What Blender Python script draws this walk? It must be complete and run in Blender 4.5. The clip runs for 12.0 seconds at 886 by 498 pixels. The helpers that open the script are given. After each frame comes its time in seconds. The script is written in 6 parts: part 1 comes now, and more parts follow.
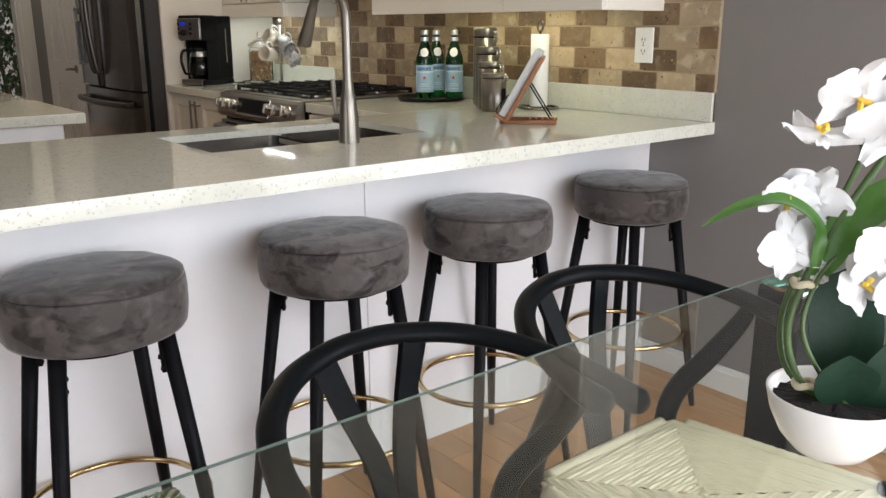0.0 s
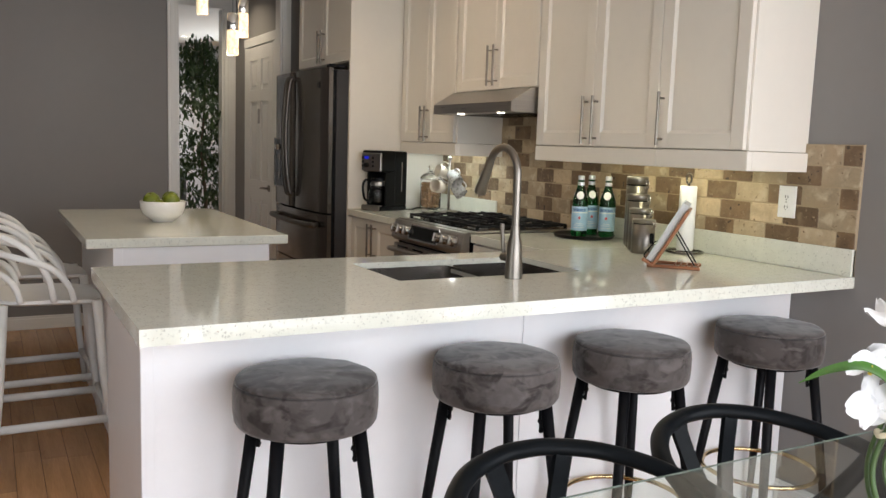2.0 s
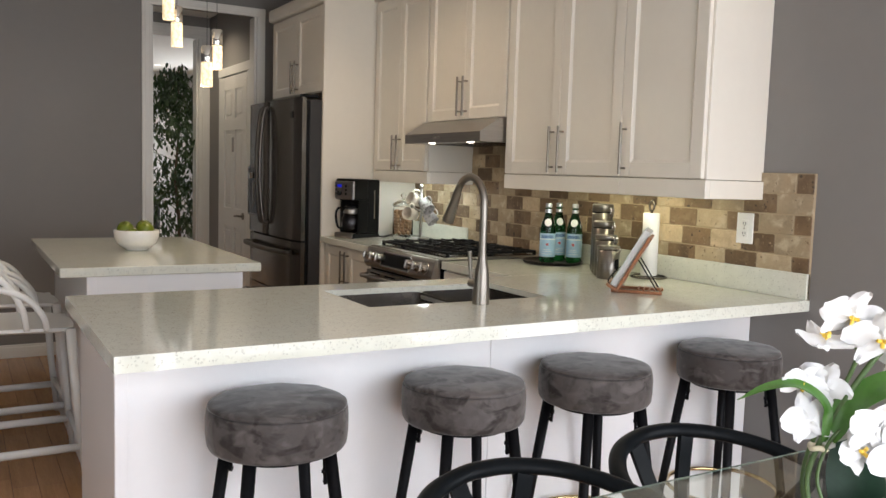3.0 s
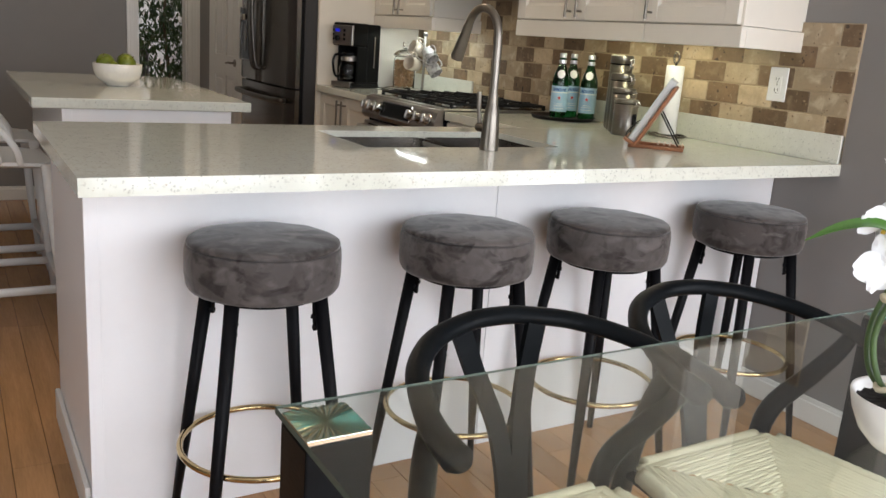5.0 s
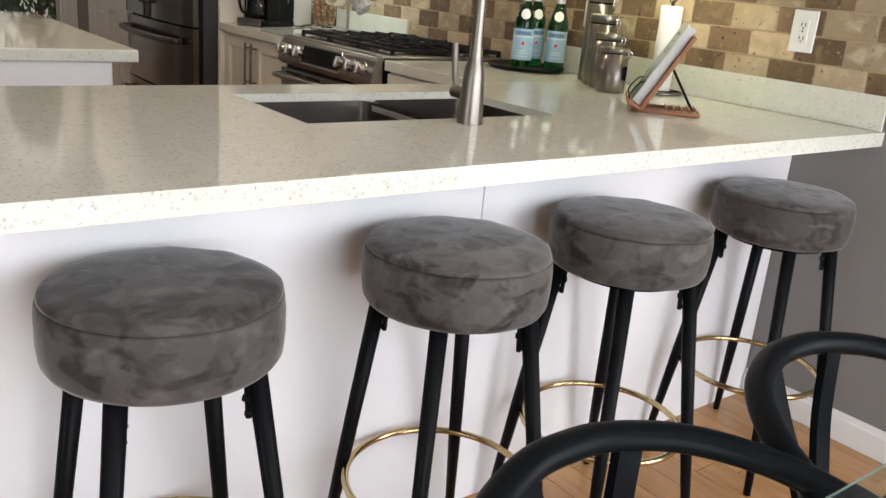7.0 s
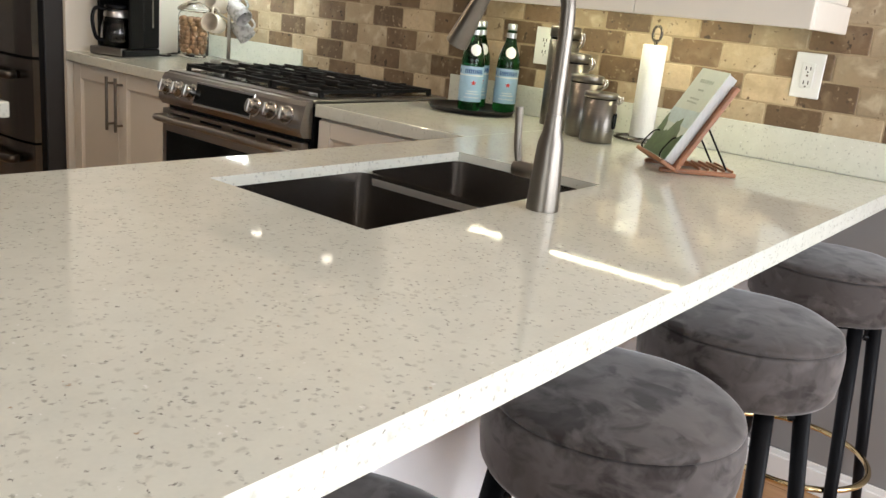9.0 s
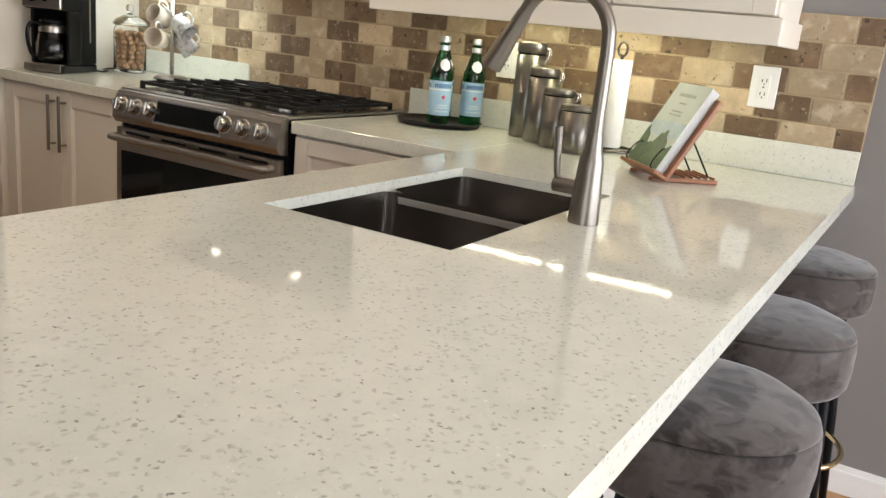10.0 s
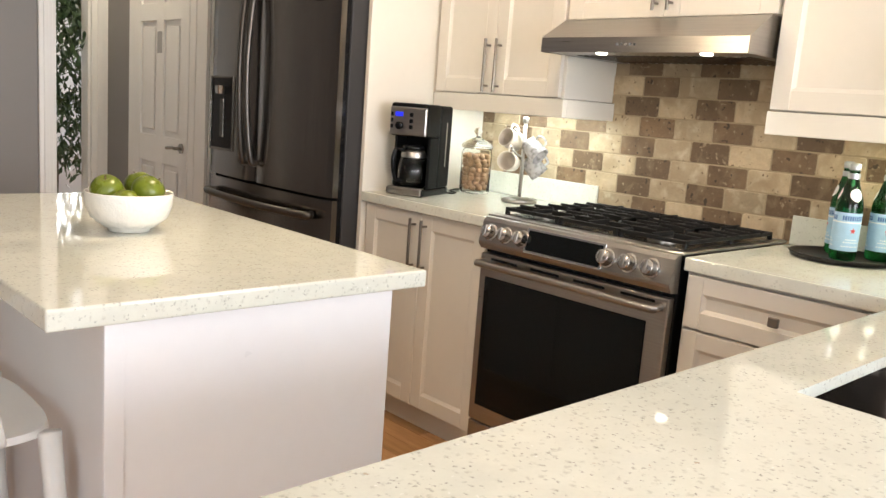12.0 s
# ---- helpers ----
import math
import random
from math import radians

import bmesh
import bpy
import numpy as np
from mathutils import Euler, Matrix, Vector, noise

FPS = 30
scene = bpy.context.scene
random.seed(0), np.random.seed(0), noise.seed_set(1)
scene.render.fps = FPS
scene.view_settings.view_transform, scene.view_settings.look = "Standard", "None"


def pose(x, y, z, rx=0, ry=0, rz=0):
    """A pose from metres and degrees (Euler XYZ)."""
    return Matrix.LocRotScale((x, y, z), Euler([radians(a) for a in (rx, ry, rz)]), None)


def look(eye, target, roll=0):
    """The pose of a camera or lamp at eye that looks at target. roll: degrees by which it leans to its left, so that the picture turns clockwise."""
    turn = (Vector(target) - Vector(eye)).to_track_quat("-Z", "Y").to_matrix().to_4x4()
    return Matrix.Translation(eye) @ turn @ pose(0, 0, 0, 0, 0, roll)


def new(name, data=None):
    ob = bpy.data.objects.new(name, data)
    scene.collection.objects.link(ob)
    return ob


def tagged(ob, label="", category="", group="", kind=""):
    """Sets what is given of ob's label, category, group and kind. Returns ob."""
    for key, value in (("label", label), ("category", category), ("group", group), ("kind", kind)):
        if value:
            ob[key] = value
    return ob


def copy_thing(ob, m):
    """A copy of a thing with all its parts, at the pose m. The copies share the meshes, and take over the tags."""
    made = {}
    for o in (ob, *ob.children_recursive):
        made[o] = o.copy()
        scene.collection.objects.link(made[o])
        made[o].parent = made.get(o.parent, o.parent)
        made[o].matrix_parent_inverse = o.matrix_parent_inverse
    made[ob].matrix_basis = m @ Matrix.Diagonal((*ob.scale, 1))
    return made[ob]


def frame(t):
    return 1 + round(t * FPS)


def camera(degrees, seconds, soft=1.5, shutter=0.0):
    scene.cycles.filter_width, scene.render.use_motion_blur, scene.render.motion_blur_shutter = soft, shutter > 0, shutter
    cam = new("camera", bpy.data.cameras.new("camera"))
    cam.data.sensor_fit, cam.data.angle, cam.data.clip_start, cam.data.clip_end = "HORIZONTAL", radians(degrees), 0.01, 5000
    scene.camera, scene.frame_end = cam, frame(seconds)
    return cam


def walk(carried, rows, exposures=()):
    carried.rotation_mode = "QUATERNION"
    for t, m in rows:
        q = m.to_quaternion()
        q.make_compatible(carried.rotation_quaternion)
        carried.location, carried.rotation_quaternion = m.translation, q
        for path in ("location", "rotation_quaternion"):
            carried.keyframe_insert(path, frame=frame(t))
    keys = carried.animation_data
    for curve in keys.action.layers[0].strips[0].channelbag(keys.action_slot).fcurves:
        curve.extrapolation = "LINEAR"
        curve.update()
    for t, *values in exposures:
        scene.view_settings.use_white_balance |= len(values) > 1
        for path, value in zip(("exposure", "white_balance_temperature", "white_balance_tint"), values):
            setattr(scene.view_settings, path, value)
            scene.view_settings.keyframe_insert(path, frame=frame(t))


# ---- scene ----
cam = camera(56.3, 12.0)
PATH = [
    (0, (0.121, 0.16, 1.22), (1.336, 1.662, 0.703), -0.1),
    (0.5, (0.115, 0.084, 1.277), (1.163, 1.725, 0.82), -2.8),
    (1, (0.029, 0.055, 1.31), (1.016, 1.766, 0.996), 1.2),
    (1.5, (-0.067, -0.036, 1.333), (0.9, 1.695, 1.071), 3.2),
    (2, (-0.108, -0.089, 1.326), (0.85, 1.649, 1.079), 1.9),
    (2.5, (-0.126, -0.151, 1.342), (0.862, 1.575, 1.136), 0.9),
    (2.7, (-0.126, -0.166, 1.341), (0.868, 1.56, 1.16), 1.2),
    (4.5, (-0.106, -0.097, 1.276), (0.949, 1.56, 0.9), 4.3),
    (5, (-0.042, 0.017, 1.224), (0.966, 1.675, 0.737), 4.3),
    (5.5, (0.043, 0.212, 1.218), (0.928, 1.915, 0.654), 3.9),
    (6, (0.123, 0.4, 1.211), (0.92, 2.134, 0.613), 3.9),
    (6.5, (0.166, 0.514, 1.203), (1.106, 2.164, 0.575), 4.2),
    (7, (0.175, 0.656, 1.218), (1.355, 2.147, 0.598), 5.1),
    (7.5, (0.183, 0.842, 1.231), (1.445, 2.279, 0.644), 6.8),
    (9.5, (0.067, 1.466, 1.23), (1.678, 2.522, 0.69), 5.4),
    (10, (-0.069, 1.561, 1.235), (1.608, 2.523, 0.721), 5.8),
    (10.5, (-0.18, 1.694, 1.237), (1.499, 2.673, 0.764), 7.6),
    (11, (-0.2, 1.82, 1.263), (1.386, 2.96, 0.834), 7.3),
    (11.5, (-0.196, 1.953, 1.29), (1.205, 3.327, 0.905), 5.3),
    (12, (-0.202, 2.042, 1.288), (1.147, 3.478, 0.946), 4.3),
]
walk(cam, [(t, look(eye, target, roll)) for t, eye, target, roll in PATH],
     [(0.0, -0.22), (1.0, -0.02), (2.0, -0.14), (2.5, -0.14), (4.5, -0.24), (5.5, -0.19), (6.0, -0.11), (7.5, 0.08), (9.5, 0.28), (10.5, 0.45), (11.2, 0.74), (12.0, 1.03)])

# ---- world, sun, lights, exposure ----
FL = -0.013          # floor level
CT = 0.915           # counter top
WX = 2.555           # kitchen wall
BY = 6.13            # far wall with the cased opening
CEIL = 2.68

world = bpy.data.worlds.new("world")
scene.world = world
world.use_nodes = True
wn = world.node_tree
sky = wn.nodes.new("ShaderNodeTexSky")
sky.sky_type, sky.sun_disc = "NISHITA", False
sky.sun_elevation, sky.sun_rotation = radians(52), radians(190)
wn.links.new(sky.outputs[0], wn.nodes["Background"].inputs[0])
wn.nodes["Background"].inputs[1].default_value = 0.12


def lamp(name, kind, m, energy, color=(1, 1, 1), size=0.1, size_y=None, spot=None, spread=None):
    data = bpy.data.lights.new(name, kind)
    data.energy, data.color = energy, color
    if kind == "AREA":
        data.size = size
        if size_y:
            data.shape, data.size_y = "RECTANGLE", size_y
        if spread:
            data.spread = radians(spread)
    elif kind == "SUN":
        data.angle = radians(0.53)
    else:
        data.shadow_soft_size = size
        if spot:
            data.spot_size, data.spot_blend = radians(spot), 0.6
    ob = new(name, data)
    ob.matrix_world = m
    return ob


lamp("sun", "SUN", look((0, -6, 8), (0.9, -1.4, 0)), 3.0, (1, 0.95, 0.88))
lamp("patio_daylight", "AREA", look((0.75, -1.40, 1.07), (0.75, 3, 0.57)), 114, (0.895, 0.925, 1.0), 2.5, 2.1)
lamp("garden_door_daylight", "AREA", look((2.52, -0.35, 1.15), (0.4, 0.4, 0.75)), 58, (0.91, 0.93, 0.99), 1.5, 1.9)
# added fill from the left for cabinets and right wall; no window known there
lamp("left_fill_light", "AREA", look((-2.44, 0.6, 1.4), (2, 0.9, 0.9)), 19, (0.95, 0.97, 1.0), 1.6, 1.3)
lamp("far_window_daylight", "AREA", look((3.1, 10.4, 1.5), (1.6, 9.3, 1.2)), 50, (0.95, 0.98, 1.0), 1.4, 1.6)
lamp("cabinet_strip_light", "AREA", pose(2.36, 2.56, 1.303, 0, -8, 0), 1.9, (1.0, 0.97, 0.66), 0.02, 0.82)
lamp("cabinet_strip_light", "AREA", pose(2.36, 4.34, 1.303, 0, -8, 0), 1.9, (0.90, 1.0, 0.97), 0.02, 0.55)
for y in (3.81, 3.415):
    lamp("hood_spot", "SPOT", look((2.125, y, 1.478), (2.25, y, 0.9)), 1.9, (1.0, 0.90, 0.78), 0.025, spot=130)
# the 22 W spot is added fill for the cabinet fronts; no downlight seen there
for x, y, watts in ((0.75, 0.6, 2), (1.35, 3.7, 22), (0.25, 5.0, 4), (-0.9, 3.6, 3)):
    lamp("ceiling_spot", "SPOT", look((x, y, CEIL - 0.03), (x, y, 0)), watts, (1.0, 0.77, 0.54), 0.035, spot=145)
lamp("far_room_spot", "SPOT", look((2.05, 10.6, 2.53), (2.05, 10.6, 0)), 45, (1.0, 0.9, 0.75), 0.05, spot=140)
lamp("hall_spot", "SPOT", look((1.45, 6.9, 2.64), (1.5, 6.9, 0)), 26, (1.0, 0.84, 0.62), 0.03, spot=140)


# ---- materials ----
def material(name, color, rough=0.5, metal=0.0, vary=0.06, scale=8.0, bump=0.0, bump_scale=60.0, random_amount=0.0,
             stretch=(1, 1, 1), spec=0.5, sheen=0.0, coat=0.0):
    """A surface with two scales of variation in tone and roughness, and fine relief."""
    m = bpy.data.materials.new(name)
    m.use_nodes = True
    nt = m.node_tree
    n, l = nt.nodes, nt.links
    b = n["Principled BSDF"]
    b.inputs["Metallic"].default_value = metal
    b.inputs["Specular IOR Level"].default_value = spec
    b.inputs["Sheen Weight"].default_value = sheen
    b.inputs["Coat Weight"].default_value = coat
    tc = n.new("ShaderNodeTexCoord")
    mp = n.new("ShaderNodeMapping")
    mp.inputs["Scale"].default_value = stretch
    if random_amount:
        oi, shift = n.new("ShaderNodeObjectInfo"), n.new("ShaderNodeVectorMath")
        l.new(tc.outputs["Object"], shift.inputs[0])
        l.new(oi.outputs["Location"], shift.inputs[1])
        l.new(shift.outputs[0], mp.inputs["Vector"])
    else:
        l.new(tc.outputs["Object"], mp.inputs["Vector"])
    n1, n2 = n.new("ShaderNodeTexNoise"), n.new("ShaderNodeTexNoise")
    n1.inputs["Scale"].default_value, n1.inputs["Detail"].default_value = scale, 5
    n2.inputs["Scale"].default_value, n2.inputs["Detail"].default_value = scale * 9, 4
    l.new(mp.outputs[0], n1.inputs["Vector"])
    l.new(mp.outputs[0], n2.inputs["Vector"])
    add = n.new("ShaderNodeMath")
    add.operation = "MULTIPLY_ADD"
    l.new(n2.outputs["Fac"], add.inputs[0])
    add.inputs[1].default_value = 0.5
    l.new(n1.outputs["Fac"], add.inputs[2])
    val = n.new("ShaderNodeMapRange")
    l.new(add.outputs[0], val.inputs["Value"])
    val.inputs["From Min"].default_value, val.inputs["From Max"].default_value = 0.45, 1.05
    val.inputs["To Min"].default_value, val.inputs["To Max"].default_value = 1 - vary, 1 + vary
    src = val.outputs[0]
    if random_amount:
        info = n.new("ShaderNodeObjectInfo")
        r = n.new("ShaderNodeMapRange")
        r.inputs["To Min"].default_value, r.inputs["To Max"].default_value = 1 - random_amount, 1 + random_amount
        l.new(info.outputs["Random"], r.inputs["Value"])
        mul = n.new("ShaderNodeMath")
        mul.operation = "MULTIPLY"
        l.new(src, mul.inputs[0])
        l.new(r.outputs[0], mul.inputs[1])
        src = mul.outputs[0]
    hsv = n.new("ShaderNodeHueSaturation")
    hsv.inputs["Color"].default_value = (*color, 1)
    l.new(src, hsv.inputs["Value"])
    l.new(hsv.outputs[0], b.inputs["Base Color"])
    rr = n.new("ShaderNodeMapRange")
    l.new(n1.outputs["Fac"], rr.inputs["Value"])
    rr.inputs["To Min"].default_value, rr.inputs["To Max"].default_value = rough * 0.8, min(1, rough * 1.2)
    l.new(rr.outputs[0], b.inputs["Roughness"])
    if bump:
        n3 = n.new("ShaderNodeTexNoise")
        n3.inputs["Scale"].default_value, n3.inputs["Detail"].default_value = bump_scale, 4
        l.new(mp.outputs[0], n3.inputs["Vector"])
        bp = n.new("ShaderNodeBump")
        bp.inputs["Strength"].default_value, bp.inputs["Distance"].default_value = bump, 0.004
        l.new(n3.outputs["Fac"], bp.inputs["Height"])
        l.new(bp.outputs[0], b.inputs["Normal"])
    return m


def glass(name, color, rough=0.0, ior=1.45):
    m = bpy.data.materials.new(name)
    m.use_nodes = True
    b = m.node_tree.nodes["Principled BSDF"]
    b.inputs["Base Color"].default_value = (*color, 1)
    b.inputs["Transmission Weight"].default_value = 1
    b.inputs["Roughness"].default_value = rough
    b.inputs["IOR"].default_value = ior
    return m


def glow(name, color, strength):
    m = bpy.data.materials.new(name)
    m.use_nodes = True
    b = m.node_tree.nodes["Principled BSDF"]
    b.inputs["Base Color"].default_value = (*color, 1)
    b.inputs["Emission Color"].default_value = (*color, 1)
    b.inputs["Emission Strength"].default_value = strength
    return m


def layered(m, kind, scale, low, high, color, stretch=(1, 1, 1), fade=0.06, twist=0.0):
    """Adds flecks, pits or veins of another colour to a material."""
    nt = m.node_tree
    n, l = nt.nodes, nt.links
    b = n["Principled BSDF"]
    old = b.inputs["Base Color"].links[0].from_socket
    tc, mp = n.new("ShaderNodeTexCoord"), n.new("ShaderNodeMapping")
    mp.inputs["Scale"].default_value = stretch
    oi, shift = n.new("ShaderNodeObjectInfo"), n.new("ShaderNodeVectorMath")
    l.new(tc.outputs["Object"], shift.inputs[0])
    l.new(oi.outputs["Location"], shift.inputs[1])
    l.new(shift.outputs[0], mp.inputs["Vector"])
    where = mp.outputs[0]
    if kind == "flecks":
        tex = n.new("ShaderNodeTexVoronoi")
        if twist:
            warp, push = n.new("ShaderNodeTexNoise"), n.new("ShaderNodeVectorMath")
            warp.inputs["Scale"].default_value, warp.inputs["Detail"].default_value = scale * 1.6, 3
            l.new(mp.outputs[0], warp.inputs["Vector"])
            push.operation = "MULTIPLY_ADD"
            push.inputs[1].default_value = (twist / scale,) * 3
            l.new(warp.outputs["Color"], push.inputs[0])
            l.new(mp.outputs[0], push.inputs[2])
            where = push.outputs[0]
        tex.inputs["Scale"].default_value = scale
        tex.inputs["Randomness"].default_value = 1
        out = tex.outputs["Distance"]
        pick = n.new("ShaderNodeSeparateColor")
        l.new(tex.outputs["Color"], pick.inputs[0])
        thr = n.new("ShaderNodeMath")
        thr.operation = "LESS_THAN"
        l.new(pick.outputs[0], thr.inputs[0])
        thr.inputs[1].default_value = high
        near = n.new("ShaderNodeMapRange")
        l.new(out, near.inputs["Value"])
        near.inputs["From Min"].default_value, near.inputs["From Max"].default_value = low + fade, low
        mul = n.new("ShaderNodeMath")
        mul.operation = "MULTIPLY"
        l.new(thr.outputs[0], mul.inputs[0])
        l.new(near.outputs[0], mul.inputs[1])
        fac = mul.outputs[0]
    else:
        tex = n.new("ShaderNodeTexNoise")
        tex.inputs["Scale"].default_value, tex.inputs["Detail"].default_value = scale, 8
        tex.inputs["Distortion"].default_value = twist
        rng = n.new("ShaderNodeMapRange")
        l.new(tex.outputs["Fac"], rng.inputs["Value"])
        rng.inputs["From Min"].default_value, rng.inputs["From Max"].default_value = low, high
        fac = rng.outputs[0]
    l.new(where, tex.inputs["Vector"])
    mix = n.new("ShaderNodeMix")
    mix.data_type = "RGBA"
    l.new(fac, mix.inputs[0])
    l.new(old, mix.inputs[6])
    mix.inputs[7].default_value = (*color, 1)
    l.new(mix.outputs[2], b.inputs["Base Color"])
    return m


M = {}
M["grey_wall"] = material("grey_wall_paint", (0.206, 0.194, 0.187), 0.55, vary=0.03, scale=2, bump=0.06, bump_scale=220)
M["pale_wall"] = material("pale_wall_paint", (0.60, 0.62, 0.64), 0.6, vary=0.03, scale=2, bump=0.05, bump_scale=220)
M["ceiling"] = material("ceiling_paint", (0.78, 0.77, 0.74), 0.8, vary=0.03, scale=2, bump=0.15, bump_scale=150)
M["trim"] = material("white_trim_paint", (0.74, 0.73, 0.70), 0.35, vary=0.03, scale=4)
M["cabinet"] = material("cream_cabinet_lacquer", (0.74, 0.695, 0.615), 0.32, vary=0.025, scale=3, bump=0.02, bump_scale=90)
M["panel"] = material("white_panel_lacquer", (0.86, 0.855, 0.865), 0.3, vary=0.02, scale=3)
M["quartz"] = material("speckled_quartz", (0.66, 0.665, 0.585), 0.05, vary=0.05, scale=22, spec=0.5)
layered(M["quartz"], "flecks", 88, 0.14, 0.40, (0.53, 0.53, 0.46), fade=0.28, twist=1.3)
layered(M["quartz"], "flecks", 122, 0.12, 0.26, (0.39, 0.39, 0.34), fade=0.26, twist=1.4)
layered(M["quartz"], "flecks", 125, 0.10, 0.12, (0.22, 0.21, 0.185), fade=0.18, twist=1.5)
layered(M["quartz"], "flecks", 80, 0.07, 0.05, (0.40, 0.30, 0.20), fade=0.14, twist=1.3)
layered(M["quartz"], "flecks", 100, 0.07, 0.10, (0.80, 0.80, 0.76), fade=0.14, twist=1.3)
M["floor"] = material("honey_oak_floor", (0.44, 0.235, 0.10), 0.22, vary=0.22, scale=3, bump=0.08, bump_scale=40, random_amount=0.16, stretch=(9, 0.7, 1))
M["floor_gap"] = material("dark_floor_joint", (0.10, 0.05, 0.02), 0.7, vary=0.1)
M["tile_light"] = material("cream_travertine", (0.43, 0.335, 0.215), 0.6, vary=0.2, scale=12, bump=0.5, bump_scale=60, random_amount=0.30)
layered(M["tile_light"], "veins", 9, 0.45, 0.72, (0.34, 0.25, 0.152), twist=0.6)
layered(M["tile_light"], "veins", 22, 0.52, 0.74, (0.52, 0.43, 0.30), twist=0.4)
layered(M["tile_light"], "veins", 60, 0.65, 0.69, (0.17, 0.115, 0.065))
M["tile_dark"] = material("brown_travertine", (0.165, 0.104, 0.056), 0.55, vary=0.22, scale=14, bump=0.4, bump_scale=80, random_amount=0.26)
layered(M["tile_dark"], "veins", 8, 0.46, 0.70, (0.118, 0.074, 0.040), twist=0.6)
layered(M["tile_dark"], "veins", 20, 0.54, 0.76, (0.235, 0.165, 0.098), twist=0.4)
layered(M["tile_dark"], "veins", 60, 0.63, 0.68, (0.30, 0.225, 0.145))
layered(M["tile_dark"], "veins", 45, 0.64, 0.68, (0.055, 0.036, 0.022))
M["grout"] = material("sand_grout", (0.36, 0.28, 0.18), 0.9, vary=0.1, scale=30, bump=0.3, bump_scale=300)
M["velvet"] = material("grey_velvet", (0.096, 0.085, 0.081), 0.85, vary=0.16, scale=5, bump=0.25, bump_scale=16, sheen=0.40, spec=0.08, random_amount=0.30)
M["velvet"].node_tree.nodes["Principled BSDF"].inputs["Sheen Roughness"].default_value = 0.35
layered(M["velvet"], "veins", 5, 0.40, 0.68, (0.070, 0.061, 0.058), twist=0.8)
layered(M["velvet"], "veins", 12, 0.51, 0.60, (0.038, 0.032, 0.030), stretch=(1, 1, 1.7), twist=0.7)
layered(M["velvet"], "veins", 30, 0.50, 0.72, (0.062, 0.054, 0.051), stretch=(1, 1, 0.8), twist=0.6)
layered(M["velvet"], "veins", 17, 0.52, 0.72, (0.128, 0.115, 0.110), stretch=(1, 1, 1.4), twist=0.6)
M["black_metal"] = material("black_powder_coat", (0.006, 0.006, 0.007), 0.35, vary=0.2, scale=30, spec=0.08)
M["brass"] = material("polished_brass", (0.56, 0.43, 0.23), 0.16, 1.0, vary=0.08, scale=20)
M["black_wood"] = material("black_stained_wood", (0.004, 0.005, 0.006), 0.34, vary=0.25, scale=12, stretch=(1, 1, 4), bump=0.05, spec=0.06)
M["rush"] = material("cream_paper_cord", (0.57, 0.51, 0.36), 0.8, vary=0.12, scale=40, bump=0.3, bump_scale=300)
M["steel"] = material("brushed_steel", (0.40, 0.38, 0.355), 0.3, 1.0, vary=0.1, scale=6, stretch=(1, 1, 30), bump=0.03, bump_scale=80)
M["dark_steel"] = material("black_stainless", (0.18, 0.163, 0.147), 0.22, 1.0, vary=0.12, scale=5, stretch=(20, 20, 0.6), bump=0.02, bump_scale=60)
M["fridge_handle"] = material("dark_steel_handle", (0.12, 0.11, 0.10), 0.38, 1.0, vary=0.08, scale=10)
M["fridge_side"] = material("fridge_side_grey", (0.040, 0.038, 0.038), 0.5, spec=0.3, vary=0.08, scale=20, bump=0.1, bump_scale=400)
M["nickel"] = material("brushed_nickel", (0.25, 0.225, 0.195), 0.36, 1.0, vary=0.06, scale=30)
M["knob_steel"] = material("knob_steel", (0.52, 0.50, 0.47), 0.2, 1.0, vary=0.05)
M["chrome"] = material("chrome", (0.75, 0.74, 0.72), 0.08, 1.0, vary=0.03)
M["iron"] = material("cast_iron", (0.008, 0.008, 0.008), 0.5, spec=0.25, vary=0.3, scale=60, bump=0.3, bump_scale=300)
M["black_plastic"] = material("black_plastic", (0.006, 0.006, 0.007), 0.2, vary=0.1, scale=20, spec=0.2)
M["black_glass"] = material("black_oven_glass", (0.005, 0.006, 0.006), 0.05, vary=0.1, spec=0.2)
M["sink_steel"] = material("sink_steel", (0.30, 0.275, 0.25), 0.22, 1.0, vary=0.05, scale=4)
M["white_plastic"] = material("white_plastic", (0.80, 0.80, 0.78), 0.35, vary=0.02)
M["ceramic"] = material("white_glazed_ceramic", (0.80, 0.78, 0.74), 0.18, vary=0.03, scale=8)
M["clear_glass"] = glass("clear_glass", (0.97, 0.985, 0.98))
M["table_glass"] = glass("table_glass", (0.90, 0.96, 0.93), ior=1.36)
M["teal"] = material("teal_mirror", (0.16, 0.42, 0.38), 0.15, 1.0, vary=0.1)
M["green_edge"] = material("green_glass_edge", (0.07, 0.095, 0.08), 0.5, vary=0.25, scale=14, spec=0.12)


# ---- mesh helpers ----
WORLD_THINGS = {}


def thing(name, at=(0, 0, 0), label="", category="", group="", kind="", rz=0, world_coords=False):
    """An Empty at the base of a thing. world_coords: its parts are given in the room's coordinates."""
    e = new(name)
    e.empty_display_size = 0.05
    e.matrix_basis = pose(*at, 0, 0, rz)
    if world_coords:
        WORLD_THINGS[e.name] = Vector(at)
    return tagged(e, label, category, group, kind)


